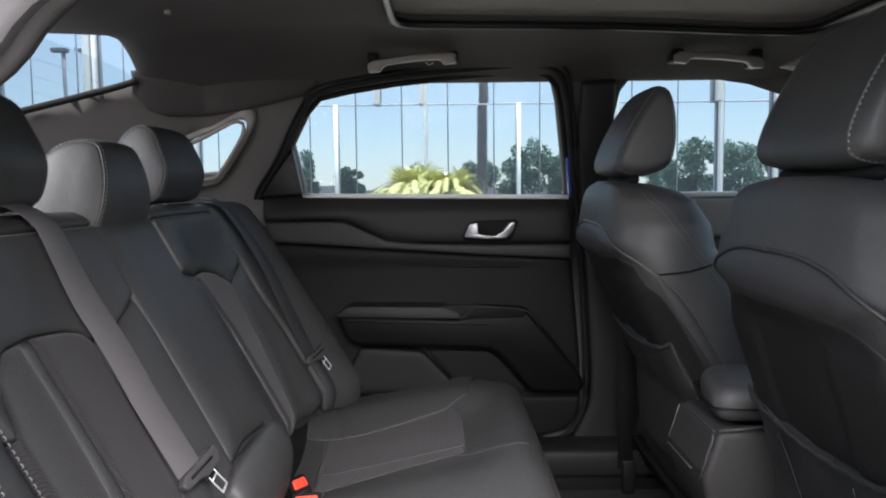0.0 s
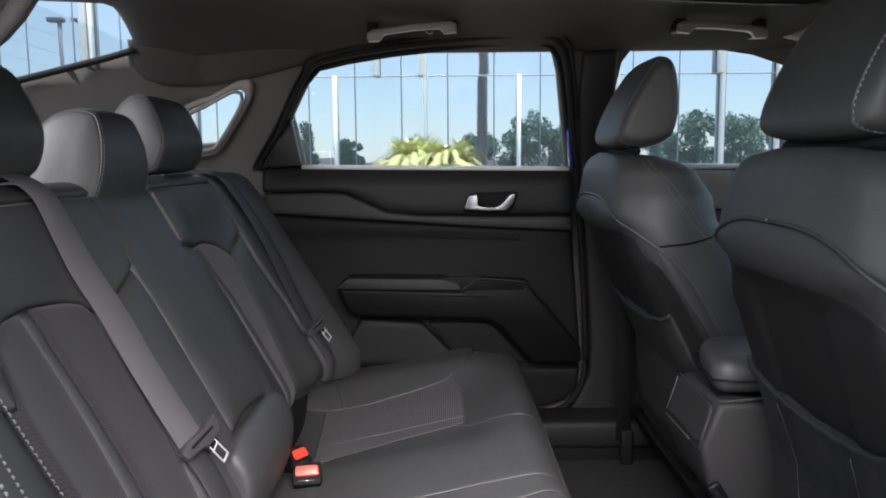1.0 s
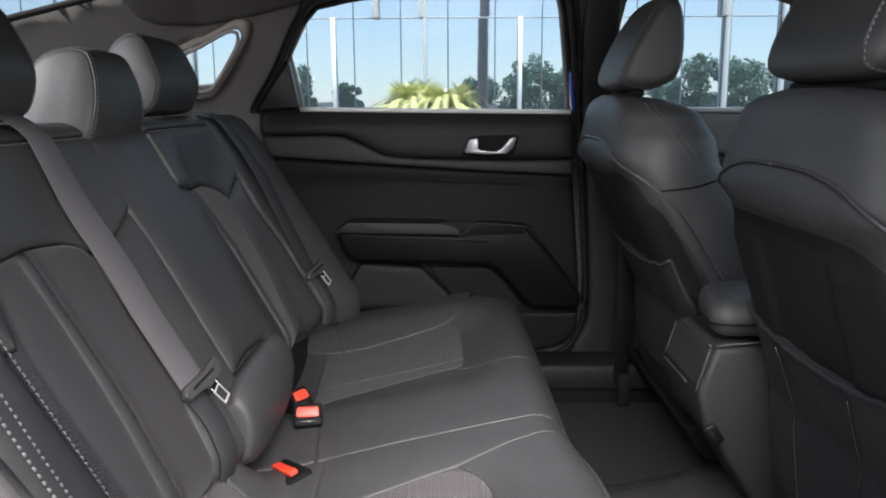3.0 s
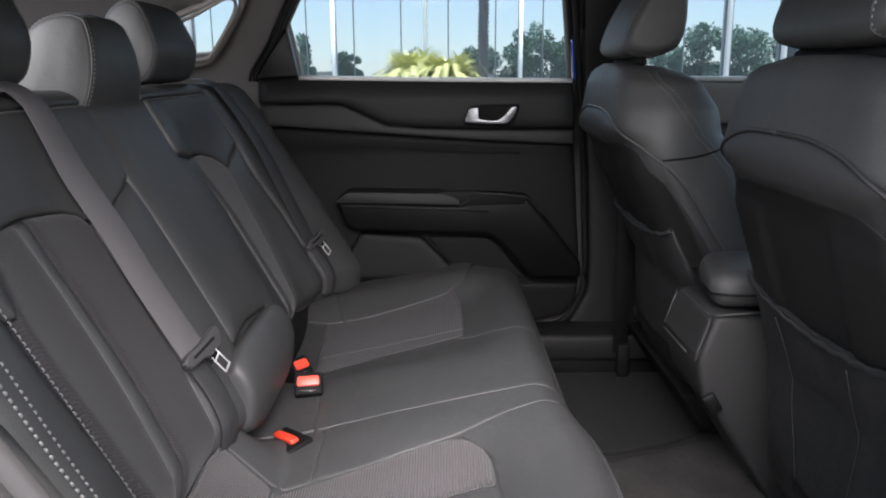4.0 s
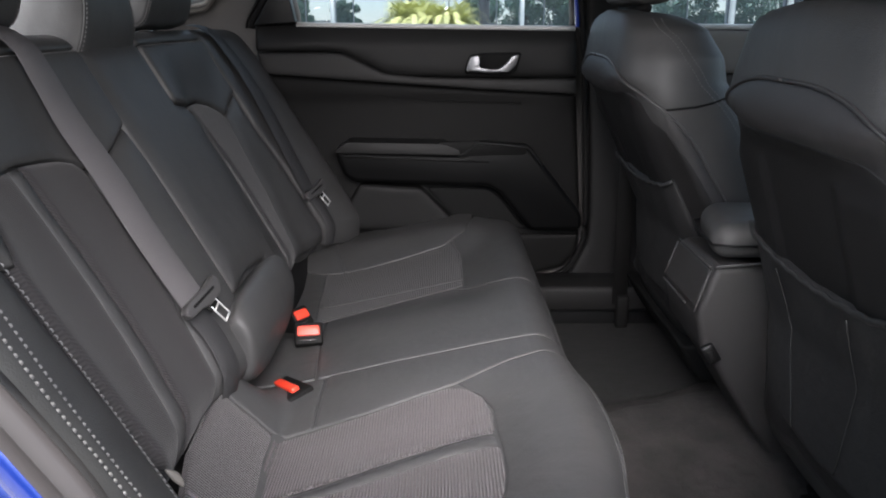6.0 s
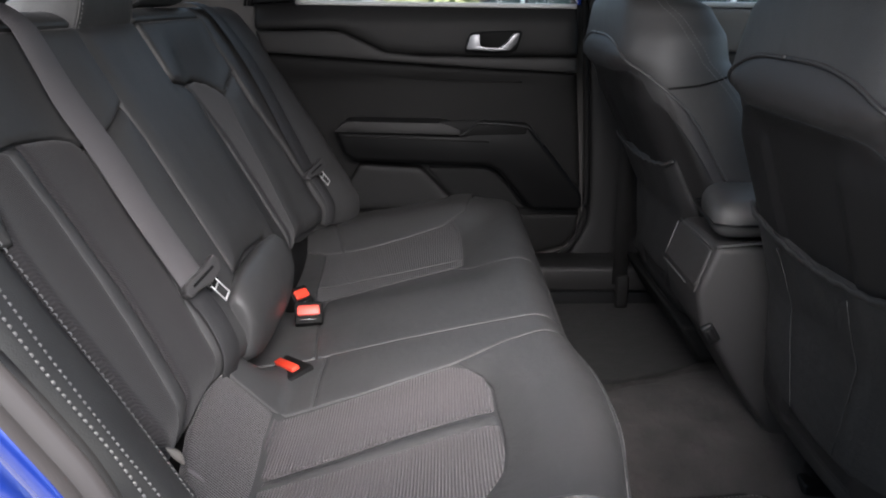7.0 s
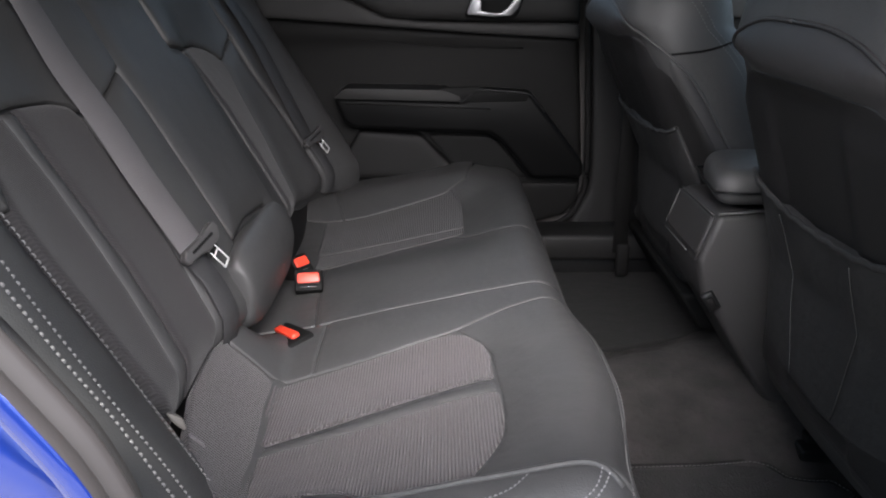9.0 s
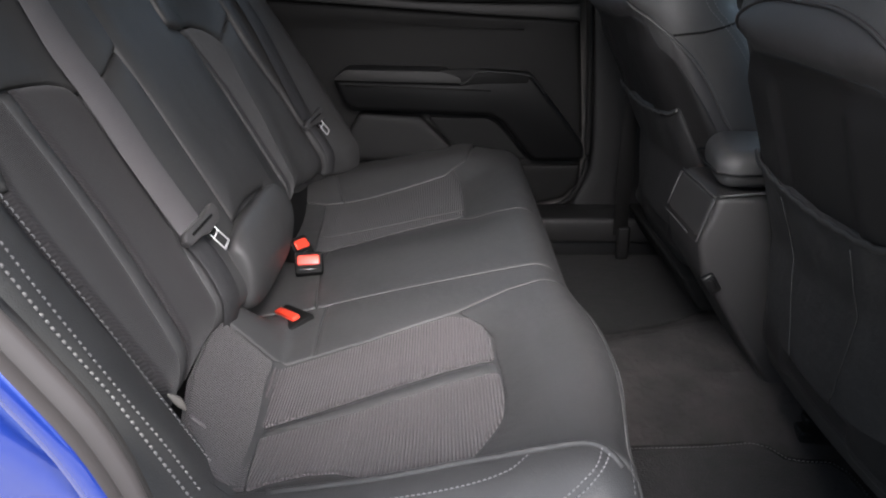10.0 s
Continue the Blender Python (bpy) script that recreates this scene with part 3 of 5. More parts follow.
back_panel("top_panel", [(0.752, 0.86), (0.772, 0.826), (0.798, 0.884), (0.86, 0.904), (0.911, 0.907), (0.954, 0.904), (0.995, 0.900), (1.026, 0.891), (1.036, 0.880), (1.09, 0.893), (1.130, 0.909), (1.166, 0.922), (1.161, 1.03), (0.76, 1.03)])
back_panel("top_roll", [(0.74, 1.034), (1.161, 1.034), (1.161, 1.12), (0.74, 1.12)])
INNER = [(1.515, 0.909), (1.553, 0.85), (1.581, 0.79), (1.598, 0.688), (1.611, 0.598), (1.617, 0.535)]
back_panel("insert", [(y + 0.013, z) for y, z in INNER[::-1]] + [(1.60, 0.908), (1.655, 0.898), (1.695, 0.883), (1.722, 0.864), (1.711, 0.786), (1.706, 0.70), (1.690, 0.62), (1.675, 0.535)], FABRIC_SHADED, "ribbed fabric insert in a shaded tone")
back_panel("ridge", INNER + [(y + 0.011, z) for y, z in INNER[::-1]], puff=0.004, soft=0.006)
back_panel("centre_section", [(1.165, 1.03), (1.171, 0.94), (1.184, 0.875), (1.191, 0.814), (1.197, 0.746), (1.203, 0.674), (1.207, 0.644), (1.30, 0.652), (1.42, 0.640), (1.45, 0.58), (1.46, 0.51)] + [(y - 0.002, z) for y, z in INNER[::-1]] + [(1.44, 0.922), (1.412, 0.927), (1.406, 0.95), (1.394, 1.03), (1.37, 1.045), (1.20, 1.045)], puff=0.009, soft=0.035)
back_panel("outer_bolster", [(1.726, 0.866), (1.806, 0.910), (1.815, 0.835), (1.848, 0.738), (1.863, 0.653), (1.875, 0.53), (1.679, 0.535), (1.694, 0.62), (1.710, 0.70), (1.715, 0.786)], puff=0.010, soft=0.03)
back_panel("top_panel", [(1.398, 1.03), (1.412, 0.931), (1.44, 0.926), (1.515, 0.913), (1.60, 0.912), (1.655, 0.902), (1.697, 0.887), (1.726, 0.870), (1.804, 0.915), (1.765, 1.03)])
back_panel("top_roll", [(1.398, 1.034), (1.765, 1.034), (1.75, 1.12), (1.398, 1.12)])
back_panel("side_bolster", [(1.77, 1.03), (1.81, 0.912), (1.819, 0.835), (1.852, 0.738), (1.867, 0.653), (1.88, 0.52), (2.01, 0.50), (2.02, 0.75), (2.01, 0.98), (1.96, 1.09), (1.76, 1.09)])
back_panel("side_bolster", [(0.748, 1.03), (0.746, 0.90), (0.752, 0.831), (0.761, 0.764), (0.775, 0.70), (0.786, 0.64), (0.798, 0.575), (0.812, 0.535), (0.815, 0.44), (0.635, 0.42), (0.632, 0.7), (0.632, 1.03)], step=0.008, puff=0.016, soft=0.03)

# ---------------------------------------------------------------- rear bench: cushion
cushion = prism("cushion", [(-0.36, 0.36), (-0.34, 0.41), (0.10, 0.47), (0.15, 0.46), (0.155, 0.42), (0.10, 0.29), (-0.30, 0.29)], "xz", 0.66, 2.0, PLASTIC_DARK, bench, bevel=0.02)
CUSH = dict(surf=seat_cushion, puff=0.0014, soft=0.004, crisp=False)


def cushion_panel(name, pts, material=LEATHER, label="", **kw):
    return sheet(name, pts, material=material, parent=cushion, label=label, **{**CUSH, **kw})


cushion_panel("under_cover", [(-0.25, 0.66), (0.30, 0.66), (0.30, 1.98), (-0.30, 1.98), (-0.31, 0.85)], lift=-0.0035, puff=0.0, skirt=0.0, step=0.02)
cushion_panel("insert", [(-0.253, 1.040), (-0.194, 1.051), (-0.118, 1.068), (-0.032, 1.090), (0.007, 1.097), (0.037, 1.084), (0.056, 1.058), (0.065, 1.023), (0.067, 0.962), (0.049, 0.970), (0.010, 0.964), (-0.068, 0.945), (-0.143, 0.922), (-0.217, 0.902), (-0.246, 0.895), (-0.254, 0.977)], FABRIC, "grey ribbed fabric insert")
cushion_panel("insert", [(-0.242, 0.870), (-0.212, 0.875), (-0.139, 0.888), (-0.066, 0.906), (0.010, 0.927), (0.055, 0.931), (0.071, 0.921), (0.073, 0.857), (0.068, 0.816), (0.053, 0.783), (0.026, 0.730), (-0.017, 0.727), (-0.091, 0.725), (-0.105, 0.741), (-0.128, 0.755), (-0.162, 0.761), (-0.201, 0.757), (-0.229, 0.746), (-0.237, 0.804)], FABRIC, "grey ribbed fabric insert")
cushion_panel("ridge", [(-0.244, 0.892), (-0.217, 0.899), (-0.143, 0.919), (-0.068, 0.942), (0.010, 0.961), (0.049, 0.967), (0.068, 0.958), (0.0715, 0.924), (0.055, 0.934), (0.010, 0.930), (-0.066, 0.909), (-0.140, 0.891), (-0.213, 0.878), (-0.242, 0.873)], puff=0.005, soft=0.012)
cushion_panel("corner_tab", [(-0.226, 0.741), (-0.201, 0.753), (-0.162, 0.757), (-0.128, 0.751), (-0.108, 0.738), (-0.094, 0.724), (-0.15, 0.723)], puff=0.003, soft=0.01)
cushion_panel("rear_flap", [(-0.2565, 1.042), (-0.257, 0.977), (-0.249, 0.895), (-0.245, 0.871), (-0.240, 0.804), (-0.232, 0.748), (-0.262, 0.756), (-0.288, 0.775), (-0.310, 0.82), (-0.325, 0.90), (-0.330, 1.0), (-0.325, 1.042)], FABRIC_FINE)
cushion_panel("inner_strip", [(-0.252, 1.049), (-0.118, 1.074), (-0.032, 1.095), (0.017, 1.106), (0.101, 1.143), (0.157, 1.157), (0.19, 1.160), (0.26, 1.1665), (0.26, 1.2262), (0.165, 1.2234), (0.06, 1.2234), (-0.083, 1.2174), (-0.195, 1.206), (-0.1985, 1.06)])
cushion_panel("rear_flap", [(-0.272, 1.518), (-0.280, 1.62), (-0.289, 1.812), (-0.40, 1.845), (-0.40, 1.50)])
cushion_panel("inner_strip", [(-0.256, 1.049), (-0.202, 1.058), (-0.200, 1.200), (-0.25, 1.196), (-0.36, 1.19), (-0.36, 1.05)])
cushion_panel("front_panel", [(0.021, 1.104), (0.055, 1.064), (0.070, 1.02), (0.071, 0.96), (0.075, 0.92), (0.0765, 0.857), (0.0715, 0.815), (0.056, 0.781), (0.030, 0.731), (0.030, 0.725), (0.10, 0.725), (0.145, 0.724), (0.170, 0.718), (0.33, 0.69), (0.33, 1.165), (0.19, 1.158), (0.157, 1.155), (0.101, 1.141)])
cushion_panel("centre_panel", [(-0.215, 1.206), (-0.083, 1.219), (0.06, 1.225), (0.165, 1.225), (0.33, 1.228), (0.33, 1.51), (0.126, 1.524), (0.016, 1.585), (-0.104, 1.562), (-0.238, 1.520), (-0.238, 1.463), (-0.230, 1.343)])
cushion_panel("centre_panel", [(-0.220, 1.206), (-0.235, 1.343), (-0.243, 1.463), (-0.243, 1.516), (-0.263, 1.51), (-0.36, 1.50), (-0.36, 1.20)])
cushion_panel("insert", [(-0.285, 1.813), (-0.19, 1.810), (-0.098, 1.822), (0.0, 1.840), (0.016, 1.855), (0.038, 1.80), (0.042, 1.69), (0.042, 1.640), (-0.1, 1.630), (-0.277, 1.625)], FABRIC_FAR_DIM, "grey ribbed fabric insert")
cushion_panel("insert", [(-0.276, 1.620), (-0.1, 1.625), (0.042, 1.635), (0.040, 1.60), (0.016, 1.592), (-0.104, 1.568), (-0.24, 1.524), (-0.268, 1.516)], FABRIC_FAR_DIM, "grey ribbed fabric insert")
cushion_panel("front_panel", [(0.020, 1.857), (0.042, 1.80), (0.046, 1.69), (0.044, 1.598), (0.022, 1.5855), (0.126, 1.5256), (0.33, 1.5115), (0.33, 2.0), (0.08, 2.0), (0.064, 1.92), (0.058, 1.885)])
cushion_panel("side_panel", [(-0.242, 1.815), (-0.19, 1.814), (-0.098, 1.826), (0.0, 1.844), (0.018, 1.860), (0.054, 1.887), (0.060, 1.922), (0.076, 2.02), (-0.288, 2.02), (-0.277, 1.941)])
cushion_panel("side_panel", [(-0.288, 1.816), (-0.246, 1.815), (-0.281, 1.941), (-0.292, 2.02), (-0.38, 2.02), (-0.40, 1.85)])
cushion_panel("side_panel", [(-0.34, 0.740), (-0.229, 0.741), (-0.15, 0.721), (-0.091, 0.721), (-0.017, 0.722), (0.026, 0.723), (0.10, 0.7215), (0.145, 0.720), (0.170, 0.714), (0.20, 0.705), (0.24, 0.70), (0.24, 0.645), (-0.34, 0.645)], skirt=0.15, step=0.008)

# ---------------------------------------------------------------- doorway edge, nearest the eye
ring = spaced(opening_line, 0.02, True)


def ring_strip(name, rows, material, parent=None, label="", above=-1.0):
    """A band round the doorway; rows: (y, outward offset in the body side's plane)."""
    t = np.roll(ring, -1, 0) - np.roll(ring, 1, 0)
    t /= np.linalg.norm(t, axis=1)[:, None]
    nrm = np.stack([t[:, 1], -t[:, 0]], 1)
    if np.sum((ring - ring.mean(0)) * nrm) < 0:
        nrm = -nrm
    n, verts, faces = len(ring), [], []
    for dy, off in rows:
        q = ring + nrm * off
        base = near_side(q)
        base[:, 1] += dy
        verts += list(base)
    for i in range(len(rows) - 1):
        for j in range(n):
            k = (j + 1) % n
            if min(ring[j][1], ring[k][1]) > above:
                faces.append((i * n + j, i * n + k, (i + 1) * n + k, (i + 1) * n + j))
    return part(name, mesh_of(name, verts, faces), material, parent, label)


jamb = thing("door_frame_trim", "grey plastic trim and rubber seal round the rear doorway", "trim", kind="structure")
ring_strip("flange", [(-0.032, 0.006), (-0.034, 0.000), (-0.0335, -0.006), (-0.030, -0.010)], PAINT, jamb, "glossy blue painted flange")
ring_strip("jamb", [(-0.030, -0.0085), (-0.026, -0.0095), (-0.016, -0.007), (-0.008, -0.004), (-0.002, 0.002), (0.002, 0.014)], JAMB, jamb)
ring_strip("rubber_seal", [(0.000, 0.016), (0.010, 0.012), (0.017, 0.003), (0.026, 0.002), (0.033, 0.006), (0.037, 0.018)], JAMB, jamb, "soft grey door seal")
# inner flange takes a darker plastic to paint the groove's shade
ring_strip("inner_flange", [(0.035, 0.020), (0.041, 0.012), (0.047, 0.010), (0.052, 0.014), (0.055, 0.030)], CONSOLE, jamb, "inner flange of the doorway, darkened as a shaded groove")

ring_strip("upper_jamb", [(-0.030, -0.011), (-0.036, -0.006), (-0.040, 0.010), (-0.040, 0.060), (-0.034, 0.075)], JAMB, jamb, above=0.93)

# ---------------------------------------------------------------- stitching of the rear bench


def seam_stitch(surf, pts, parent, material=THREAD, lift=0.001, **kw):
    line = spaced(curve_through(pts, 12), 0.006)
    p, n = on(surf, line, lift)
    return dashes("stitching", p, n, material, parent, **kw)


seam_stitch(seat_back, [(0.733, 1.03), (0.734, 0.90), (0.738, 0.831), (0.746, 0.754), (0.757, 0.667), (0.765, 0.572), (0.777, 0.45)], backrest, width=0.0014, length=0.0058, gap=0.0022)
seam_stitch(seat_back, [(0.702, 1.0), (0.702, 0.88), (0.703, 0.781), (0.705, 0.712), (0.710, 0.624), (0.715, 0.557), (0.717, 0.48)], backrest, width=0.0015, length=0.0045, gap=0.0035)
seam_stitch(seat_back, [(0.688, 1.0), (0.688, 0.88), (0.690, 0.779), (0.693, 0.702), (0.699, 0.629), (0.700, 0.548), (0.702, 0.48)], backrest, width=0.0017, length=0.0052, gap=0.0032)
seam_stitch(seat_back, [(0.76, 1.026), (0.95, 1.026), (1.155, 1.026)], backrest, DARK_THREAD)
seam_stitch(seat_back, [(1.40, 1.026), (1.58, 1.026), (1.76, 1.026)], backrest, DARK_THREAD)
seam_stitch(seat_cushion, [(-0.15, 0.692), (-0.054, 0.692), (-0.006, 0.692), (0.036, 0.695), (0.068, 0.702), (0.084, 0.713), (0.093, 0.721)], cushion, width=0.0009, gap=0.0018)
seam_stitch(seat_cushion, [(0.168, 0.717), (0.158, 0.693), (0.140, 0.679), (0.124, 0.671), (0.10, 0.66)], cushion, width=0.0009, gap=0.0018)
seam_stitch(seat_cushion, [(0.178, 0.717), (0.166, 0.693), (0.150, 0.677), (0.134, 0.669), (0.11, 0.658)], cushion, width=0.0009, gap=0.0018)
welt, _ = on(seat_cushion, spaced(curve_through([(-0.20, 0.730), (-0.091, 0.722), (-0.017, 0.7235), (0.026, 0.7255), (0.10, 0.724), (0.145, 0.722), (0.168, 0.716), (0.190, 0.700)], 8), 0.012), -0.0005)
tube("piping", list(welt), 0.0042, LEATHER, cushion)
seam_stitch(seat_cushion, [(0.202, 0.679), (0.210, 0.735), (0.230, 0.81), (0.237, 0.88), (0.234, 0.955)], cushion, width=0.0007)
front_seam, _ = on(seat_cushion, spaced([(0.232, 0.69), (0.228, 0.9), (0.225, 1.2), (0.225, 1.6), (0.23, 1.9)], 0.03), 0.0)
tube("piping", list(front_seam), 0.0028, LEATHER, cushion)

# padded foot of the fold-down armrest
pillow("armrest_end", [(-0.328, 0.650), (-0.304, 0.645), (-0.285, 0.612), (-0.281, 0.565), (-0.300, 0.51), (-0.37, 0.51), (-0.37, 0.60)], 1.11, 1.432, LEATHER, backrest, "padded pull end of the folded armrest", power=3.2, thin=0.42)

# ---------------------------------------------------------------- rear headrests


def ring_of(profile, y0, y1, k, thin, power=3.0):
    prof = np.array(curve_through(profile, 6, True))
    mid = prof.mean(0)
    g = thin + (1 - thin) * max(1 - abs(k) ** power, 0) ** (1 / power)
    q = mid + (prof - mid) * g
    y = (y0 + y1) / 2 + k * (y1 - y0) / 2
    p = np.stack([q[:, 0], np.full(len(q), y), q[:, 1]], 1)
    n = np.stack([q[:, 0] - mid[0], np.full(len(q), 0.6 * k * 0.1), q[:, 1] - mid[1]], 1)
    return p, n / np.linalg.norm(n, axis=1)[:, None]


def rear_headrest(yc, half, prof, taper, label):
    """A headrest with flat side panels joined to the wrap-round cover by a stitched edge; its width narrows upwards by taper."""
    h = thing("rear_headrest", label, "headrest", group="rear headrests")
    p = np.array(curve_through(prof, 6, True))
    mid, low, top = p.mean(0), p[:, 1].min(), p[:, 1].max()
    n, verts, faces = len(p), [], []

    def ring_at(k, grow, bulge=0.0):
        q = mid + (p - mid) * grow
        w = half * (1 - taper * np.clip((q[:, 1] - low) / (top - low), 0, 1) ** 1.6)
        return np.stack([q[:, 0], yc + k * w + bulge * np.sign(k), q[:, 1]], 1)

    rows = [(-1.0, 0.25, 0.005), (-1.0, 0.6, 0.004), (-1.0, 0.86, 0.001), (-0.985, 0.945, 0.0), (-0.955, 0.955, 0.0), (-0.90, 0.985, 0.0), (-0.75, 1.0, 0.0), (-0.4, 1.012, 0.0), (0.0, 1.016, 0.0)]
    rows += [(-k, g, b) for k, g, b in rows[-2::-1]]
    for k, g, b in rows:
        verts += list(ring_at(k, g, b))
    for i in range(len(rows) - 1):
        for j in range(n):
            j2 = (j + 1) % n
            faces.append((i * n + j2, i * n + j, (i + 1) * n + j, (i + 1) * n + j2))
    faces += [tuple(range(n)), tuple(range((len(rows) - 1) * n, len(rows) * n))[::-1]]
    body = part("pad", mesh_of("pad", verts, faces), LEATHER, h)
    bm = bmesh.new()
    bm.from_mesh(body.data)
    bmesh.ops.recalc_face_normals(bm, faces=bm.faces)
    bm.to_mesh(body.data)
    bm.free()
    for k in (-1, 1):
        line = ring_at(k * 0.972, 0.952)
        tube("seam", [tuple(q) for q in line], 0.0016, LEATHER, h, closed=True)
        st = ring_at(k * 0.93, 0.978)
        nn = st - np.array([mid[0], yc, mid[1]])
        nn[:, 1] *= 0.3
        nn /= np.linalg.norm(nn, axis=1)[:, None]
        dashes("stitching", np.vstack([st, st[:1]]) + np.vstack([nn, nn[:1]]) * 0.0008, np.vstack([nn, nn[:1]]), THREAD if k < 0 else DARK_THREAD, h, width=0.0009)
    for y in (yc - 0.05, yc + 0.05):
        tube("post", [(mid[0] - 0.01, y, low - 0.06), (mid[0] - 0.01, y, low + 0.03)], 0.006, STEEL, h)
    return h


OUTER_PAD = [(-0.562, 1.060), (-0.545, 1.092), (-0.542, 1.125), (-0.557, 1.167), (-0.572, 1.196), (-0.597, 1.208), (-0.628, 1.190), (-0.648, 1.150), (-0.652, 1.10), (-0.640, 1.062), (-0.60, 1.050)]
MIDDLE_PAD = [(-0.531, 1.015), (-0.519, 1.055), (-0.518, 1.100), (-0.530, 1.145), (-0.548, 1.158), (-0.578, 1.158), (-0.612, 1.140), (-0.640, 1.085), (-0.645, 1.01), (-0.60, 0.985), (-0.55, 0.990)]
rear_headrest(0.93, 0.13, [(x + 0.006, z) for x, z in OUTER_PAD], 0.16, "black leather outer rear headrest above the belt")
rear_headrest(1.275, 0.108, MIDDLE_PAD, 0.40, "low black leather middle headrest with grey stitching")
rear_headrest(1.64, 0.13, OUTER_PAD, 0.16, "black leather rear headrest beside the quarter window")

# ---------------------------------------------------------------- front seats
ENDS = np.array([0.36, 0.6, 0.85, 0.93, 1.0, 1.05, 1.074, 1.086])
HALF = np.array([0.225, 0.245, 0.25, 0.252, 0.244, 0.222, 0.18, 0.06])
DEEP = np.array([0.17, 0.20, 0.21, 0.205, 0.185, 0.15, 0.10, 0.03])


def front_back(dx, yc, lean):
    """The rear-facing wrap of a front backrest from (girth, z); girth 0 is the middle of its back."""
    def surf(uv):
        u, z = uv[:, 0], uv[:, 1]
        a, deep = np.interp(z, ENDS, HALF), np.interp(z, ENDS, DEEP)
        r = np.minimum(0.075, np.minimum(a, deep / 2) * 0.95)
        f, s = a - r, np.abs(u)
        arc = r * math.pi / 2
        th = np.clip((s - f) / r, 0, math.pi / 2)
        side = np.clip(s - f - arc, 0, deep - 2 * r)
        th2 = np.clip((s - f - arc - (deep - 2 * r)) / r, 0, math.pi / 2)
        rest = np.maximum(s - f - 2 * arc - (deep - 2 * r), 0)
        x = r * (1 - np.cos(th)) + side + r * np.sin(th2)
        y = np.minimum(s, f) + r * np.sin(th) - r * (1 - np.cos(th2)) - rest
        rear = 0.413 + dx + lean * np.clip(0.955 - z, 0, 0.30) + 0.12 * np.maximum(z - 0.955, 0) + 1.2 * np.maximum(z - 1.05, 0) ** 1.5
        bow = 0.012 * np.cos(np.clip(u / a, -1, 1) * math.pi / 2)
        return np.stack([rear + x - bow, yc + np.sign(u) * y, z], 1)
    return surf


def front_seat(dx, yc, lean, label):
    s = thing("front_seat", label, "car seat", group="front seats")
    surf = front_back(dx, yc, lean)
    zs = np.r_[np.linspace(0.455, 0.9, 12), np.linspace(0.92, 1.086, 19)]
    n, verts, faces = 56, [], []
    for z in zs:
        a, deep = np.interp(z, ENDS, HALF), np.interp(z, ENDS, DEEP)
        r = min(0.075, min(a, deep / 2) * 0.95)
        girth = 2 * (a - r) + math.pi * r + (deep - 2 * r)
        u = np.linspace(-girth, girth, n, endpoint=False)
        ring_pts = surf(np.stack([u, np.full(n, z)], 1))
        ring_pts[:, 0] += 0.016 * float(ease(0.97, 0.94, z)) * ease(0.25, 0.20, np.abs(u))
        verts += list(ring_pts)
    m = len(zs)
    for i in range(m - 1):
        for j in range(n):
            faces.append((i * n + j, i * n + (j + 1) % n, (i + 1) * n + (j + 1) % n, (i + 1) * n + j))
    faces += [tuple(range(n))[::-1], tuple(range((m - 1) * n, m * n))]
    body = part("backrest", mesh_of("backrest", verts, faces), LEATHER, s)
    bm = bmesh.new()
    bm.from_mesh(body.data)
    bmesh.ops.recalc_face_normals(bm, faces=bm.faces)
    bm.to_mesh(body.data)
    bm.free()
    # hard shell: narrow at its arched top, wrapping round the sides further down
    half = [(0.0, 0.999), (0.08, 0.997), (0.15, 0.984), (0.205, 0.960), (0.248, 0.930), (0.290, 0.866), (0.303, 0.762), (0.310, 0.66), (0.312, 0.52), (0.308, 0.47)]
    rim = curve_through(half, 6)
    outline = [tuple(q) for q in rim] + [(-q[0], q[1]) for q in rim[::-1]]
    sheet("back_shell", outline, surf, SHELL, s, "moulded plastic seat back", puff=0.006, soft=0.03, lift=0.005, skirt=0.02, step=0.009, crisp=False, flip=True,
          relief=lambda uv: -ease(0.950, 0.908, uv[:, 1] - 0.9 * np.maximum(np.abs(uv[:, 0]) - 0.10, 0) ** 1.5) * ease(0.270, 0.240, np.abs(uv[:, 0])) * (0.010 + 0.006 * np.maximum(ease(0.105, 0.085, np.abs(uv[:, 0])), ease(0.88, 0.905, uv[:, 1]))))
    dip = lambda uv: -ease(0.950, 0.908, uv[:, 1] - 0.9 * np.maximum(np.abs(uv[:, 0]) - 0.10, 0) ** 1.5) * ease(0.270, 0.240, np.abs(uv[:, 0])) * (0.010 + 0.006 * np.maximum(ease(0.105, 0.085, np.abs(uv[:, 0])), ease(0.88, 0.905, uv[:, 1])))
    wide = 0.022 if yc > 1.2 else 0.0
    half = curve_through([(0.0, 0.934), (0.10, 0.932), (0.165 + wide, 0.922 + wide / 2), (0.212 + wide, 0.896 + wide / 2), (0.243 + wide, 0.84), (0.258 + wide, 0.75), (0.264 + wide, 0.60), (0.258 + wide, 0.485)], 6)
    sheet("inner_panel", [tuple(q) for q in half] + [(-q[0], q[1]) for q in half[::-1]], surf, SHELL_DARK, s, "dark recessed seat-back panel", puff=0.002, soft=0.012, lift=0.0075, skirt=0.004, step=0.010, flip=True, relief=dip, crisp=False)
    # passenger seat's piping is paler, painted as a lit line
    p, _ = on(surf, spaced(rim, 0.015), 0.001, True)
    tube("piping", list(p), 0.0028, EDGE_LIT if yc > 1.2 else SHELL, s)
    p, _ = on(surf, spaced([(-q[0], q[1]) for q in rim], 0.015), 0.001, True)
    tube("piping", list(p), 0.0028, EDGE_LIT if yc > 1.2 else SHELL, s)
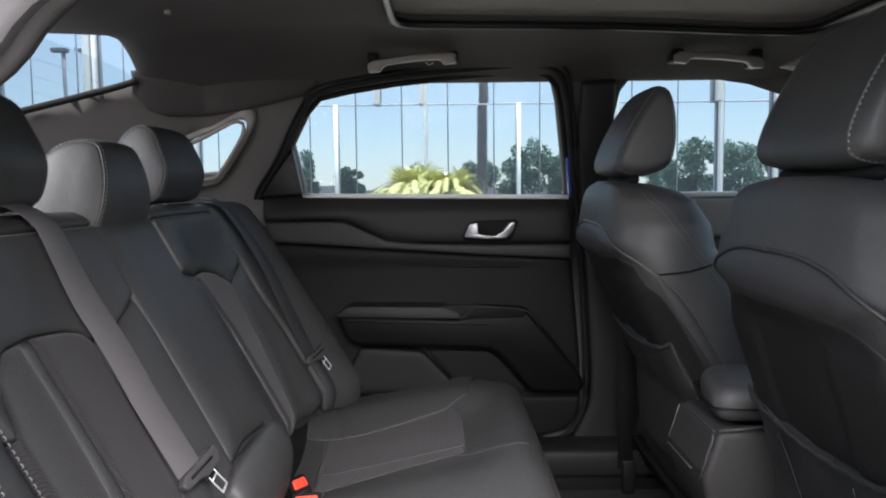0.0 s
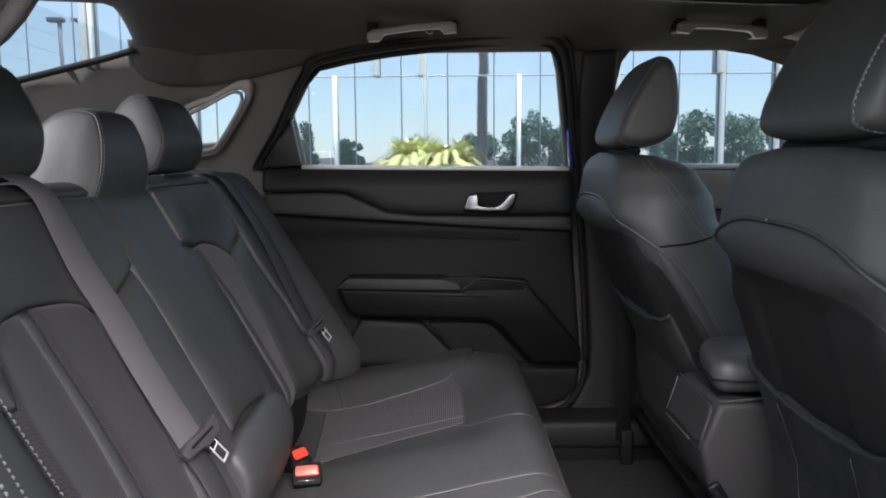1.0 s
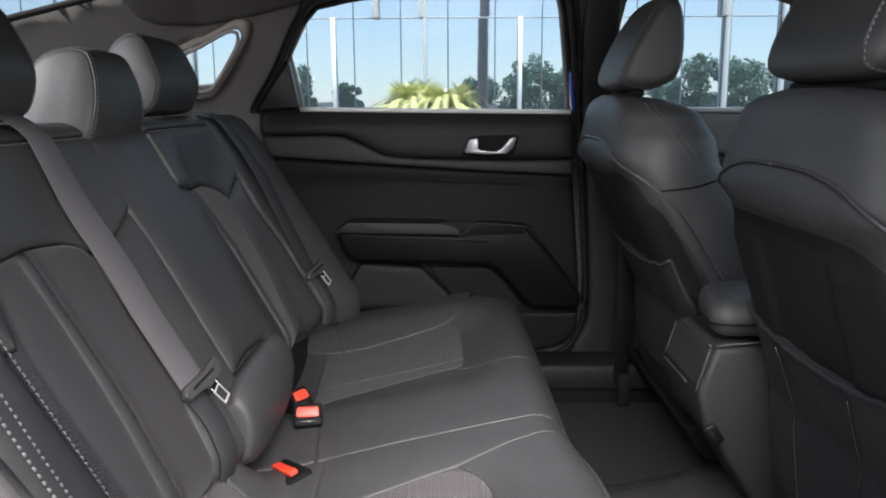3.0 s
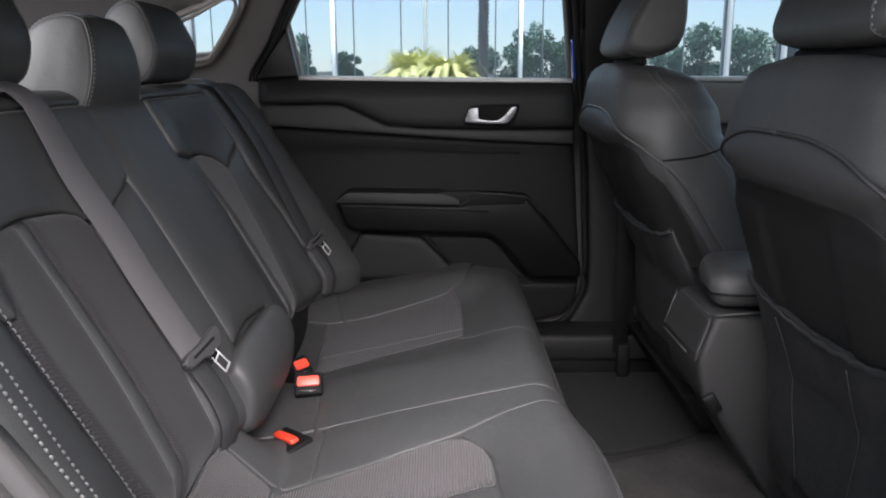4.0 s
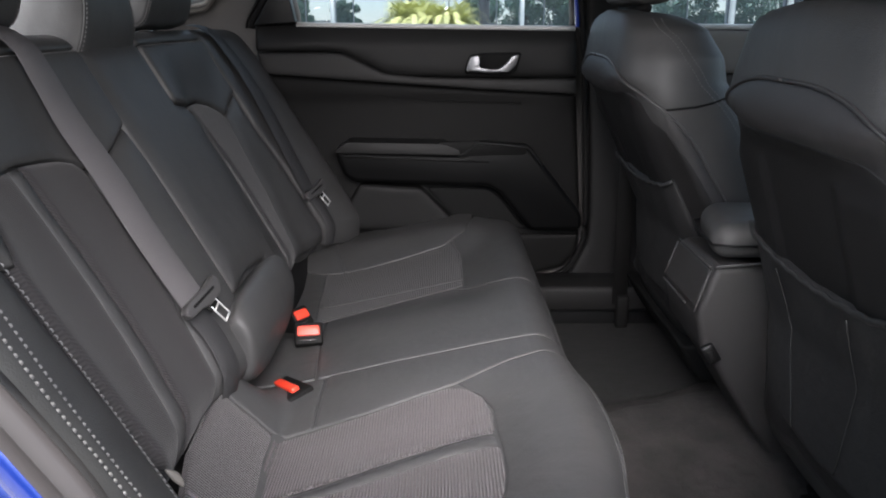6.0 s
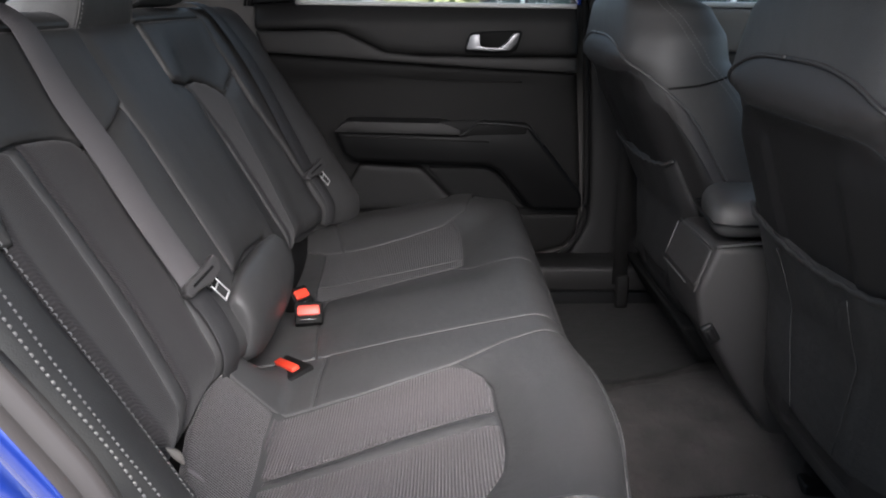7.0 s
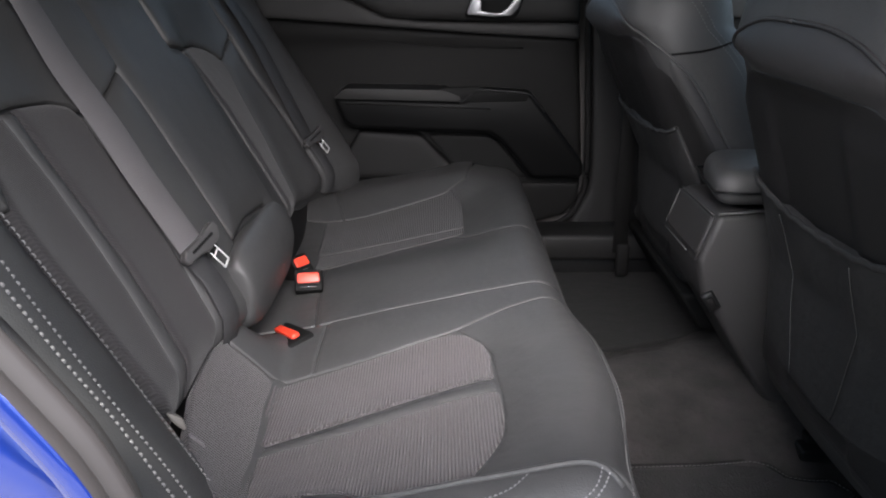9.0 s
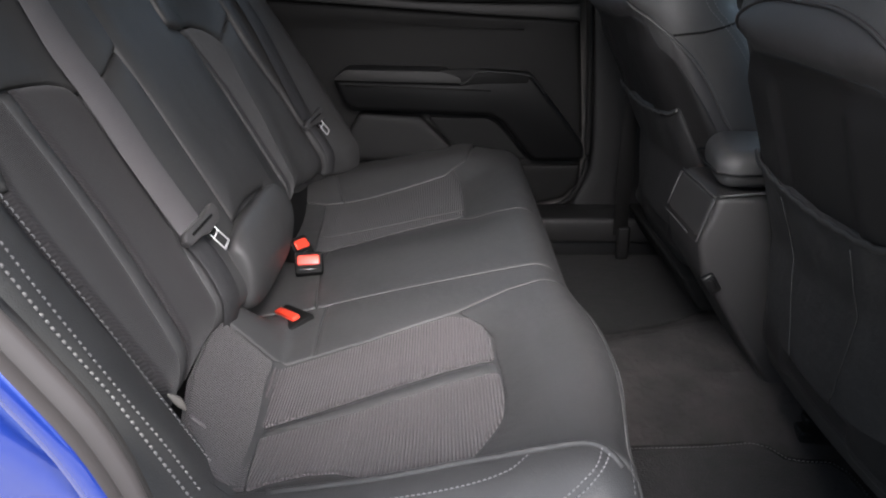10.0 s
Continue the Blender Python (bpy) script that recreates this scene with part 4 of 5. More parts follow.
    # slung pocket with a gathered upper hem
    hem = curve_through([(-0.205 - wide, 0.780), (-0.18 - wide, 0.769), (-0.11, 0.757), (0, 0.752), (0.11, 0.757), (0.18 + wide, 0.769), (0.205 + wide, 0.780)], 8)
    pocket = [tuple(q) for q in hem] + [(0.208 + wide, 0.65), (0.198 + wide, 0.57), (0.175, 0.53), (0.12, 0.512), (0.0, 0.507), (-0.12, 0.512), (-0.175, 0.53), (-0.198 - wide, 0.57), (-0.208 - wide, 0.65)]
    folds = lambda uv: 0.002 * np.sin(uv[:, 0] * 52 + 3 * np.sin(uv[:, 1] * 9)) * ease(0.50, 0.72, uv[:, 1]) + 0.006 * ease(0.45, 0.7, uv[:, 1])
    pk = sheet("pocket", pocket, surf, POCKET, s, "gathered fabric seat-back pocket", puff=0.004, soft=0.02, lift=-0.003, skirt=0.008, step=0.014, relief=folds, flip=True)
    p, _ = on(surf, spaced(hem, 0.012), 0.0035, True)
    p[:, 2] += 0.0015 * np.sin(np.arange(len(p)) * 1.9)
    tube("hem", list(p), 0.003, POCKET, pk, squash=1.5)
    if yc < 1.2:
        for side in (-1, 1):
            line = spaced([(side * 0.096, 0.742), (side * 0.088, 0.65), (side * 0.06, 0.52)], 0.01)
            seam, _ = on(surf, line, 0.0, True)
            seam -= np.array([[1.0, 0, 0]]) * (-0.003 + 0.004 + folds(line))[:, None]
            tube("seam", list(seam), 0.0009, POCKET, pk)
    # side seam of the leather cover
    for side in (-1, 1):
        for off in (0.0, 0.014):
            st, nn = on(surf, spaced(curve_through([(side * (0.20 + off), 1.07), (side * (0.27 + off), 1.03), (side * (0.335 + off), 0.97), (side * (0.375 + off), 0.90), (side * (0.39 + off), 0.80)], 8), 0.008), 0.001, True)
            dashes("stitching", st, nn, DARK_THREAD, s, width=0.0009)
    cross, _ = on(surf, spaced([(-0.27, 0.912), (-0.33, 0.918), (-0.40, 0.935)], 0.02), 0.0, True)
    tube("seam", list(cross), 0.002, RUBBER, s)
    prof = [(0.432 + dx, 1.112), (0.450 + dx, 1.172), (0.492 + dx, 1.245), (0.522 + dx, 1.277), (0.548 + dx, 1.257), (0.558 + dx, 1.18), (0.546 + dx, 1.118), (0.51 + dx, 1.096), (0.46 + dx, 1.0935)]
    pillow("headrest", prof, yc - 0.138, yc + 0.138, LEATHER, s, power=3.6, thin=0.55)
    for k in (-0.84, 0.84):
        p, nn = ring_of(prof, yc - 0.138, yc + 0.138, k, 0.55, 3.6)
        dashes("stitching", np.vstack([p, p[:1]]), np.vstack([nn, nn[:1]]), THREAD if yc < 1.2 else DARK_THREAD, s, width=0.0007)
        tube("seam", [tuple(q) for q in p - [0, 0.004 * k, 0]], 0.002, LEATHER, s, closed=True)
    # black tube painting the dark gap under the headrest
    tube("headrest_gap", [(0.475 + dx, yc - 0.115, 1.088), (0.468 + dx, yc, 1.086), (0.475 + dx, yc + 0.115, 1.088)], 0.008, BLACK, s)
    prism("seat_cushion", [(0.57 + dx, 0.455), (0.57 + dx, 0.50), (0.7 + dx, 0.53), (1.05 + dx, 0.56), (1.08 + dx, 0.5), (1.05 + dx, 0.455)], "xz", yc - 0.25, yc + 0.25, LEATHER, s, bevel=0.04)
    # passenger seat's cover is blackened for the shade down there
    prism("base_cover", [(0.552 + dx, 0.452), (0.596 + dx, 0.375), (1.05 + dx, 0.345), (1.05 + dx, 0.46)], "xz", yc - 0.235, yc + 0.235, DOOR_BAND if yc < 1.2 else BLACK, s, "plastic seat base cover", bevel=0.010)
    for y, wide in ((yc - 0.215, 0.026), (yc + (0.215 if yc < 1.2 else 0.265), 0.045)):
        rail = box("rail", (0.60, y - 0.022, 0.285), (1.1, y + 0.022, 0.325), PLASTIC_DARK, s)
        box("rail_cap", (0.582, y - wide, 0.283), (0.65, y + wide, 0.315), PLASTIC_DARK, rail, bevel=0.006)
    return s


POCKET = surface("pocket_cloth", (0.0125, 0.0121, 0.0124), 0.6, grain=0.4, grain_size=0.0016, broad=0.25, broad_size=0.05, mottle=0.12, cells=True)
front_seat(-0.016, 0.92, 0.33, "black leather front driver seat with moulded back and pocket")
front_seat(-0.09, 1.65, 0.50, "black leather front passenger seat with a gathered pocket")

# ---------------------------------------------------------------- centre console
console = thing("centre_console", "dark plastic centre console with a padded armrest lid", "console")
PROFILE = [(0.434, 0.688), (0.408, 0.610), (0.422, 0.549), (0.441, 0.525), (0.513, 0.412), (0.58, 0.31), (1.25, 0.29), (1.25, 0.62), (0.9, 0.69)]
prism("body", PROFILE, "xz", 1.185, 1.375, CONSOLE, console, bevel=0.012, segs=4)
rear_face = lambda uv: np.stack([0.4303 - 0.318 * (0.682 - uv[:, 1]), uv[:, 0], uv[:, 1]], 1)
sheet("rear_panel", rounded([(1.196, 0.681), (1.366, 0.681), (1.366, 0.616), (1.196, 0.616)], 0.008), rear_face, CONSOLE, console, "grey rear panel of the console", puff=0.002, soft=0.006, lift=0.003, flip=True, skirt=0.008)
# pale tubes paint the highlights on the console's edges
for a, b in (((1.19, 0.682), (1.189, 0.612)), ((1.235, 0.611), (1.366, 0.611)), ((1.194, 0.6855), (1.366, 0.6855)), ((1.369, 0.68), (1.369, 0.62))):
    pts = [(0.4303 - 0.318 * (0.682 - z) - 0.003, y, z) for y, z in spaced([a, b], 0.02)]
    tube("edge_trim", pts, 0.0016, EDGE_LIT, console)
tube("edge_trim", [(0.434, 1.188, 0.688), (0.50, 1.187, 0.694), (0.62, 1.187, 0.694)], 0.0022, EDGE_LIT, console)
prism("armrest_lid", rounded([(0.424, 1.188), (0.80, 1.188), (0.80, 1.37), (0.458, 1.37)], 0.045, 6), "xy", 0.697, 0.757, LEATHER, console, "padded black leather lid", bevel=0.026, segs=6)
tube("lid_seam", [(x, y, 0.722) for x, y in [(0.80, 1.186), (0.46, 1.186), (0.428, 1.20), (0.434, 1.28), (0.448, 1.36), (0.48, 1.372), (0.8, 1.372)]], 0.0022, PLASTIC_DARK, console)
port = box("socket", (-0.011, -0.006, -0.018), (0.011, 0.006, 0.018), PLASTIC_DARK, console, "small socket cover", bevel=0.004, turn=pose(0.437, 1.184, 0.540, 0, -32, 0))
box("slot", (-0.005, -0.008, -0.010), (0.005, -0.0055, 0.010), RUBBER, port, bevel=0.001, segs=1, turn=pose(0.437, 1.184, 0.540, 0, -32, 0))

# ---------------------------------------------------------------- far rear door
door = thing("rear_door", "closed rear door with dark trim, armrest and window", "car door")


def at_depth(pts, y):
    """Points given on the plane y = 2.03, carried towards the eye to the depth y."""
    k = y / 2.03
    return [(x * k, 1.065 + (z - 1.065) * k) for x, z in pts]


D = lambda inset: (lambda uv: np.stack([uv[:, 0], side_y(uv[:, 1]) - inset, uv[:, 1]], 1))
slope = lambda uv: -0.020 * ease(1.0, 1.06, uv[:, 1])
sheet("upper_trim", [(-0.475, 1.060), (0.335, 1.050), (0.34, 0.928), (0.10, 0.928), (-0.06, 0.932), (-0.15, 0.941), (-0.20, 0.965), (-0.255, 0.991), (-0.30, 0.994), (-0.47, 0.993)], D(0.03), VINYL, door, puff=0.010, soft=0.025, relief=slope)
sheet("insert_band", [(-0.47, 0.989), (-0.30, 0.990), (-0.257, 0.987), (-0.20, 0.961), (-0.15, 0.937), (-0.06, 0.928), (0.10, 0.924), (0.34, 0.922), (0.342, 0.885), (0.1, 0.898), (-0.1, 0.912), (-0.46, 0.938)], D(0.022), DOOR_BAND, door, "lighter grey trim band", puff=0.006)
sheet("lower_trim", [(-0.46, 0.934), (-0.1, 0.908), (0.1, 0.894), (0.342, 0.881), (0.365, 0.6), (0.366, 0.50), (0.325, 0.42), (0.24, 0.395), (-0.42, 0.395)], D(0.010), PLASTIC, door, puff=0.008,
      relief=lambda uv: 0.006 * ease(0.86, 0.90, uv[:, 1]))
crease, _ = on(D(0.012), spaced(curve_through([(-0.40, 0.905), (-0.25, 0.888), (0.0, 0.868), (0.2, 0.862)], 6), 0.03), 0.001)
tube("crease", list(crease), 0.002, PLASTIC, door)
ARM = [(-0.287, 0.738), (0.048, 0.727), (0.062, 0.733), (0.090, 0.752), (0.105, 0.755), (0.228, 0.747), (0.371, 0.566), (0.373, 0.521), (0.236, 0.521), (0.15, 0.625), (0.12, 0.643), (-0.235, 0.656), (-0.262, 0.672)]
arm = prism("armrest", at_depth(ARM, 1.955), "xz", 1.955, 2.04, ARM_BLACK, door, "satin black door armrest", bevel=0.014, segs=4)
prism("pad", at_depth(rounded([(-0.29, 0.735), (0.045, 0.727), (0.040, 0.742), (0.0, 0.757), (-0.255, 0.762)], 0.012), 1.95), "xz", 1.948, 2.035, VINYL, arm, "padded leather armrest top", bevel=0.010, segs=3)
prism("grip_recess", at_depth(rounded([(-0.015, 0.762), (0.075, 0.764), (0.222, 0.752), (0.214, 0.728), (0.10, 0.726), (0.046, 0.724)], 0.005), 1.95), "xz", 1.951, 1.96, BLACK, arm, "black hollow grip", bevel=0.002, segs=1)
grip = [(x, 1.9495, z) for x, z in at_depth(curve_through([(0.040, 0.724), (0.058, 0.733), (0.078, 0.750), (0.092, 0.757), (0.15, 0.755), (0.216, 0.747), (0.232, 0.736), (0.262, 0.700)], 5), 1.95)]
tube("grip_edge", grip, 0.003, PLASTIC_DARK, arm, "smooth rim of the grip")
tube("seam", [(x, 1.9535, z) for x, z in at_depth([(-0.255, 0.722), (-0.1, 0.717), (0.12, 0.708)], 1.955)], 0.0018, RUBBER, arm)
sheet("map_pocket", rounded(at_depth([(-0.225, 0.648), (-0.06, 0.637), (0.03, 0.545), (0.0, 0.52), (-0.30, 0.52)], 1.99), 0.012), D(0.045), TRIM_GREY, door, "grey map pocket panel", puff=0.008, skirt=0.04)
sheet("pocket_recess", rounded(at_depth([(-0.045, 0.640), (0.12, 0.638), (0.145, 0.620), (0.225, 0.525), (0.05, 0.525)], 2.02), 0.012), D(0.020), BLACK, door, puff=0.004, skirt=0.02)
sheet("kick_panel", [(-0.42, 0.512), (0.365, 0.512), (0.36, 0.46), (0.325, 0.42), (0.24, 0.397), (-0.42, 0.397)], D(0.016), PLASTIC, door, puff=0.006)
glass = sheet("glass", WINDOW, D(-0.02), GLASS, door, puff=0, skirt=0, step=0.06)
glass.visible_shadow = False
prism("divider", [(-0.47, 1.055), (-0.365, 1.062), (-0.388, 1.178), (-0.41, 1.150)], "xz", 2.0, 2.035, PLASTIC_DARK, door, "black triangular corner cover", bevel=0.004)
sill, _ = on(D(0.012), spaced([(-0.368, 1.058), (-0.1, 1.0535), (0.332, 1.047)], 0.05), 0.0)
tube("window_sill_trim", list(sill), 0.006, BRIGHT := surface("sill_lip", (0.45, 0.45, 0.44), 0.35, mottle=0.05), door, "pale sill lip")
frame_line = [(-0.378, 1.064), (-0.398, 1.178), (-0.352, 1.260), (-0.308, 1.303), (-0.232, 1.319), (-0.116, 1.336), (0.099, 1.356), (0.227, 1.362), (0.267, 1.353), (0.291, 1.325), (0.303, 1.28), (0.315, 1.20), (0.337, 1.056)]
fl, _ = on(D(0.0), spaced(frame_line, 0.015), 0.0)
tube("window_frame", list(fl), 0.007, RUBBER, door)
seal_line = curve_through([(-0.478, 1.05), (-0.470, 1.075), (-0.417, 1.150), (-0.345, 1.276), (-0.294, 1.318), (-0.115, 1.349), (0.1, 1.369), (0.24, 1.374), (0.290, 1.355), (0.315, 1.30), (0.335, 1.15), (0.350, 1.04), (0.368, 0.80), (0.379, 0.58), (0.375, 0.49),
                           (0.335, 0.415), (0.26, 0.388), (0.15, 0.383)], 6)
sl, _ = on(D(0.022), spaced(seal_line, 0.015), 0.0)
seal = tube("door_seal", list(sl), 0.008, RUBBER, None)
tagged(seal, "soft dark seal round the closed rear door", "seal", kind="structure")
sl2, _ = on(D(0.028), spaced([(q[0] + (0.013 if q[0] > 0.2 else -0.012), q[1] + (0.012 if q[1] > 1.3 else 0)) for q in seal_line[:60]], 0.015), 0.0)
tagged(tube("seal_lip", list(sl2), 0.0035, PLASTIC, None), "dark cloth lip of the door seal", "seal", kind="structure")
edge = prism("door_edge", [(0.312, 1.24), (0.320, 1.24), (0.340, 1.05), (0.330, 1.05)], "xz", 2.012, 2.03, PAINT, door, "blue painted door edge", bevel=0.002)
# latch handle
handle = part("door_handle", mesh_of("door_handle", [(0.05, 2.0, 0.94)], []), PLASTIC_DARK, door)
sheet("bezel", rounded([(0.052, 0.938), (0.066, 0.984), (0.100, 0.988), (0.198, 0.990), (0.184, 0.944), (0.165, 0.934)], 0.008), D(0.041), BLACK, handle, puff=0.004, soft=0.008)
LEVER = [(0.056, 0.945), (0.068, 0.979), (0.091, 0.981), (0.092, 0.952), (0.118, 0.9475), (0.140, 0.9475), (0.158, 0.960), (0.174, 0.981), (0.192, 0.984), (0.184, 0.960), (0.166, 0.942), (0.120, 0.940)]
prism("lever", [(x * 0.98, 1.065 + (z - 1.065) * 0.98) for x, z in rounded(LEVER, 0.005, 3)], "xz", 1.972, 1.988, SATIN, handle, "satin chrome lever", bevel=0.003)

# ---------------------------------------------------------------- pillars, sills, roof fittings
pillar = sheet("pillar_trim", [(0.352, 1.33), (0.435, 1.335), (0.440, 1.05), (0.52, 0.98), (0.54, 0.46), (0.56, 0.425), (0.64, 0.425), (0.64, 0.30), (0.10, 0.30), (0.10, 0.372), (0.27, 0.376), (0.345, 0.405), (0.388, 0.49), (0.392, 0.58), (0.380, 0.80), (0.362, 1.05), (0.345, 1.22)],
               lambda uv: np.stack([uv[:, 0], side_y(uv[:, 1]) - 0.030, uv[:, 1]], 1), VINYL, puff=0.008, soft=0.03)
tagged(pillar, "dark plastic centre pillar and sill trim", "pillar trim", kind="structure")
tagged(box("floor_edge", (-0.3, 1.93, 0.24), (1.7, 2.10, 0.335), PLASTIC_DARK), "dark edge of the floor below the door sill", "trim", kind="structure")
sill_cover = box("sill_trim", (-0.2, 1.90, 0.335), (1.3, 2.03, 0.405), VINYL, bevel=0.012)
tagged(sill_cover, "grey plastic door sill cover", "trim", kind="structure")
strap = thing("front_seat_belt", "dark front belt strap with a grey anchor plate", "seat belt")
box("webbing", (0.436, 1.895, 0.36), (0.474, 1.898, 1.25), TRIM_GREY, strap, bevel=0.001, segs=1)
box("anchor_plate", (0.446, 1.886, 0.295), (0.480, 1.902, 0.385), TRIM_GREY, strap, "grey anchor cover", bevel=0.008, segs=3)


def grab_handle(x0, z0, x1, z1, hook, label):
    g = thing("grab_handle", label, "handle", group="roof grab handles")
    m = lambda k, dz: (x0 + (x1 - x0) * k, (z0 + (z1 - z0) * k) + dz)
    prof = [m(0, -0.004), m(-0.005, 0.014), m(0.06, 0.021), m(0.5, 0.024), m(0.94, 0.021), m(1.005, 0.014), m(1.0, -0.004), m(0.86, -0.006), m(0.84, 0.003), m(0.79, 0.008), m(0.5, 0.010), m(0.21, 0.008), m(0.16, 0.003), m(0.14, -0.006)]
    prism("bar", prof, "xz", 1.838, 1.862, HANDLE_GREY, g, bevel=0.006, segs=3)
    for k in (0.05, 0.95):
        a = m(k, 0.012)
        box("mount", (a[0] - 0.014, 1.855, a[1] - 0.012), (a[0] + 0.014, 1.905, a[1] + 0.03), PLASTIC, g, bevel=0.005)
    if hook:
        a = m(0.70, 0.0)
        tube("coat_hook", [(a[0] - 0.008, 1.85, a[1] + 0.016), (a[0] - 0.008, 1.848, a[1] + 0.002), (a[0], 1.846, a[1] - 0.003), (a[0] + 0.008, 1.846, a[1] + 0.002)], 0.0022, HANDLE_GREY, g)


HANDLE_GREY = surface("grey_handle_plastic", (0.10, 0.092, 0.085), 0.5, grain=0.3, grain_size=0.001, mottle=0.08)
grab_handle(-0.172, 1.354, 0.036, 1.374, True, "grey plastic grab handle with a coat hook")
grab_handle(0.553, 1.369, 0.762, 1.353, False, "grey plastic grab handle over the front door")
for x, y, z in ((-0.66, 1.84, 1.385), (-0.52, 1.5, 1.415)):
    clip = box("roof_clip", (x - 0.007, y - 0.005, z - 0.003), (x + 0.007, y + 0.005, z + 0.006), HANDLE_GREY, bevel=0.003)
    tagged(clip, "small grey trim clip in the headliner", "clip", group="headliner clips")
tagged(prism("front_pillar_trim", [(0.79, 1.348), (0.871, 1.384), (0.96, 1.375), (0.96, 1.312), (0.859, 1.333)], "xz", 1.79, 1.84, PALE_LIT, bevel=0.006), "pale cloth trim of the front roof pillar", "pillar trim", kind="structure")
upper = sheet("pillar_upper_trim", [(-0.737, 1.36), (-0.735, 1.30), (-0.719, 1.274), (-0.678, 1.259), (-0.60, 1.263), (-0.491, 1.278), (-0.403, 1.298), (-0.345, 1.312), (-0.31, 1.335), (-0.30, 1.372), (-0.60, 1.372)], lambda uv: far_side(uv, 0.002), HEADLINER, puff=0.010, soft=0.03, skirt=0.02)
tagged(upper, "dark cloth trim above the rear quarter window", "pillar trim", kind="structure")
# rear quarter: window reveal and glass
reveal = spaced(quarter_line, 0.015, True)
quarter_mid = np.mean(QUARTER, axis=0)
surround = sheet("quarter_surround", [tuple(quarter_mid + (q - quarter_mid) * 1.34) for q in quarter_line], lambda uv: far_side(uv, 0.004), PALE_LIT, puff=0.014, soft=0.022, skirt=0.02, step=0.012, holes=[[tuple(quarter_mid + (q - quarter_mid) * 1.03) for q in quarter_line]], lift=0.0)
tagged(surround, "moulded surround of the quarter window, paled as if lit", "trim", kind="structure")
rv, _ = on(lambda uv: far_side(uv, 0.004), reveal, 0.004)
tagged(tube("quarter_bezel", list(rv), 0.005, PALE_LIT, None, closed=True), "edge of the small quarter window, paled as if lit", "trim", kind="structure")
qg = sheet("window_3", quarter_line, lambda uv: far_side(uv, -0.045), GLASS, puff=0, skirt=0, step=0.08)
qg.visible_shadow = False
tagged(qg, "small fixed quarter window glass", "window", kind="structure")
fg = sheet("window_4", FRONT_WINDOW, lambda uv: far_side(uv, -0.02), GLASS, puff=0, skirt=0, step=0.1)
fg.visible_shadow = False
tagged(fg, "front door window glass", "window", kind="structure")
fdoor = thing("front_door", "closed front door with dark trim below its window", "car door")
# upper trim and band are paled to hold the window's light on them
sheet("upper_trim", [(0.44, 1.045), (1.27, 1.03), (1.27, 0.93), (0.44, 0.94)], D(0.03), PALE_LIT, fdoor, puff=0.01, soft=0.025)
sheet("insert_band", [(0.44, 0.935), (1.27, 0.925), (1.27, 0.85), (0.44, 0.87)], D(0.022), PILLAR_CLOTH, fdoor, puff=0.006)
sheet("lower_trim", [(0.44, 0.865), (1.27, 0.845), (1.27, 0.40), (0.44, 0.42)], D(0.012), PLASTIC, fdoor, puff=0.006)
fs, _ = on(D(0.012), spaced([(0.45, 1.052), (1.25, 1.045)], 0.05), 0.0)
tube("window_sill_trim", list(fs), 0.007, BRIGHT, fdoor, "pale sill lip")
lever2 = prism("lever", rounded([(0.775, 0.93), (0.78, 0.965), (0.87, 0.965), (0.86, 0.925)], 0.006), "xz", 1.985, 2.0, SATIN, fdoor, "satin chrome lever", bevel=0.003)
# heating wires in the rear glass, joined in one mesh
vv, ff = [], []
for k in range(11):
    x = -1.28 + 0.05 * k
    line, nn = on(rear_glass, spaced([(x, 0.85), (x, min(1.80, 1.94 - 0.62 * max(-0.6 - x, 0)))], 0.1), 0.002)
    b0 = len(vv)
    for q in line:
        vv += [q + [0.0006, 0, 0], q - [0.0006, 0, 0]]
    ff += [(b0 + 2 * i, b0 + 2 * i + 1, b0 + 2 * i + 3, b0 + 2 * i + 2) for i in range(len(line) - 1)]
part("heating_wires", mesh_of("heating_wires", vv, ff), RUBBER, backlight, "thin heating wires", kind="stuff")
rim, _ = on(far_side, spaced(curve_through([(-1.3, 1.137), (-1.1, 1.209), (-0.9, 1.279), (-0.79, 1.318), (-0.745, 1.336)], 8), 0.02), 0.006)
header, _ = on(roof_lining, spaced([(-0.738, 1.86), (-0.738, 1.6), (-0.738, 1.0)], 0.03), -0.004)
corner = curve_through([rim[-1], (rim[-1] + header[0]) / 2 + [0.012, 0.012, 0.0], header[0]], 6)
tube("glass_border", list(rim) + corner[1:5], 0.008, RUBBER, backlight)

# ---------------------------------------------------------------- rear belts and buckles


def strip(name, pts, width, surf, material, parent, lift, turn=0.0):
    c = spaced(curve_through(pts, 10), 0.01)
    t = np.gradient(c, axis=0)
    t /= np.linalg.norm(t, axis=1)[:, None]
    nrm = np.stack([-t[:, 1], t[:, 0]], 1)
    verts, faces, tex = [], [], []
    n = len(c)
    for row, h in ((-0.5, 0.0), (-0.46, 0.0012), (0.46, 0.0012), (0.5, 0.0)):
        p, _ = on(surf, c + nrm * width * row, lift + h)
        verts += list(p)
        tex += [(row * width, 0.01 * i) for i in range(n)]
    for r in range(3):
        for i in range(n - 1):
            faces.append((r * n + i, r * n + i + 1, (r + 1) * n + i + 1, (r + 1) * n + i))
    return part(name, mesh_of(name, verts, faces, tex), material, parent)


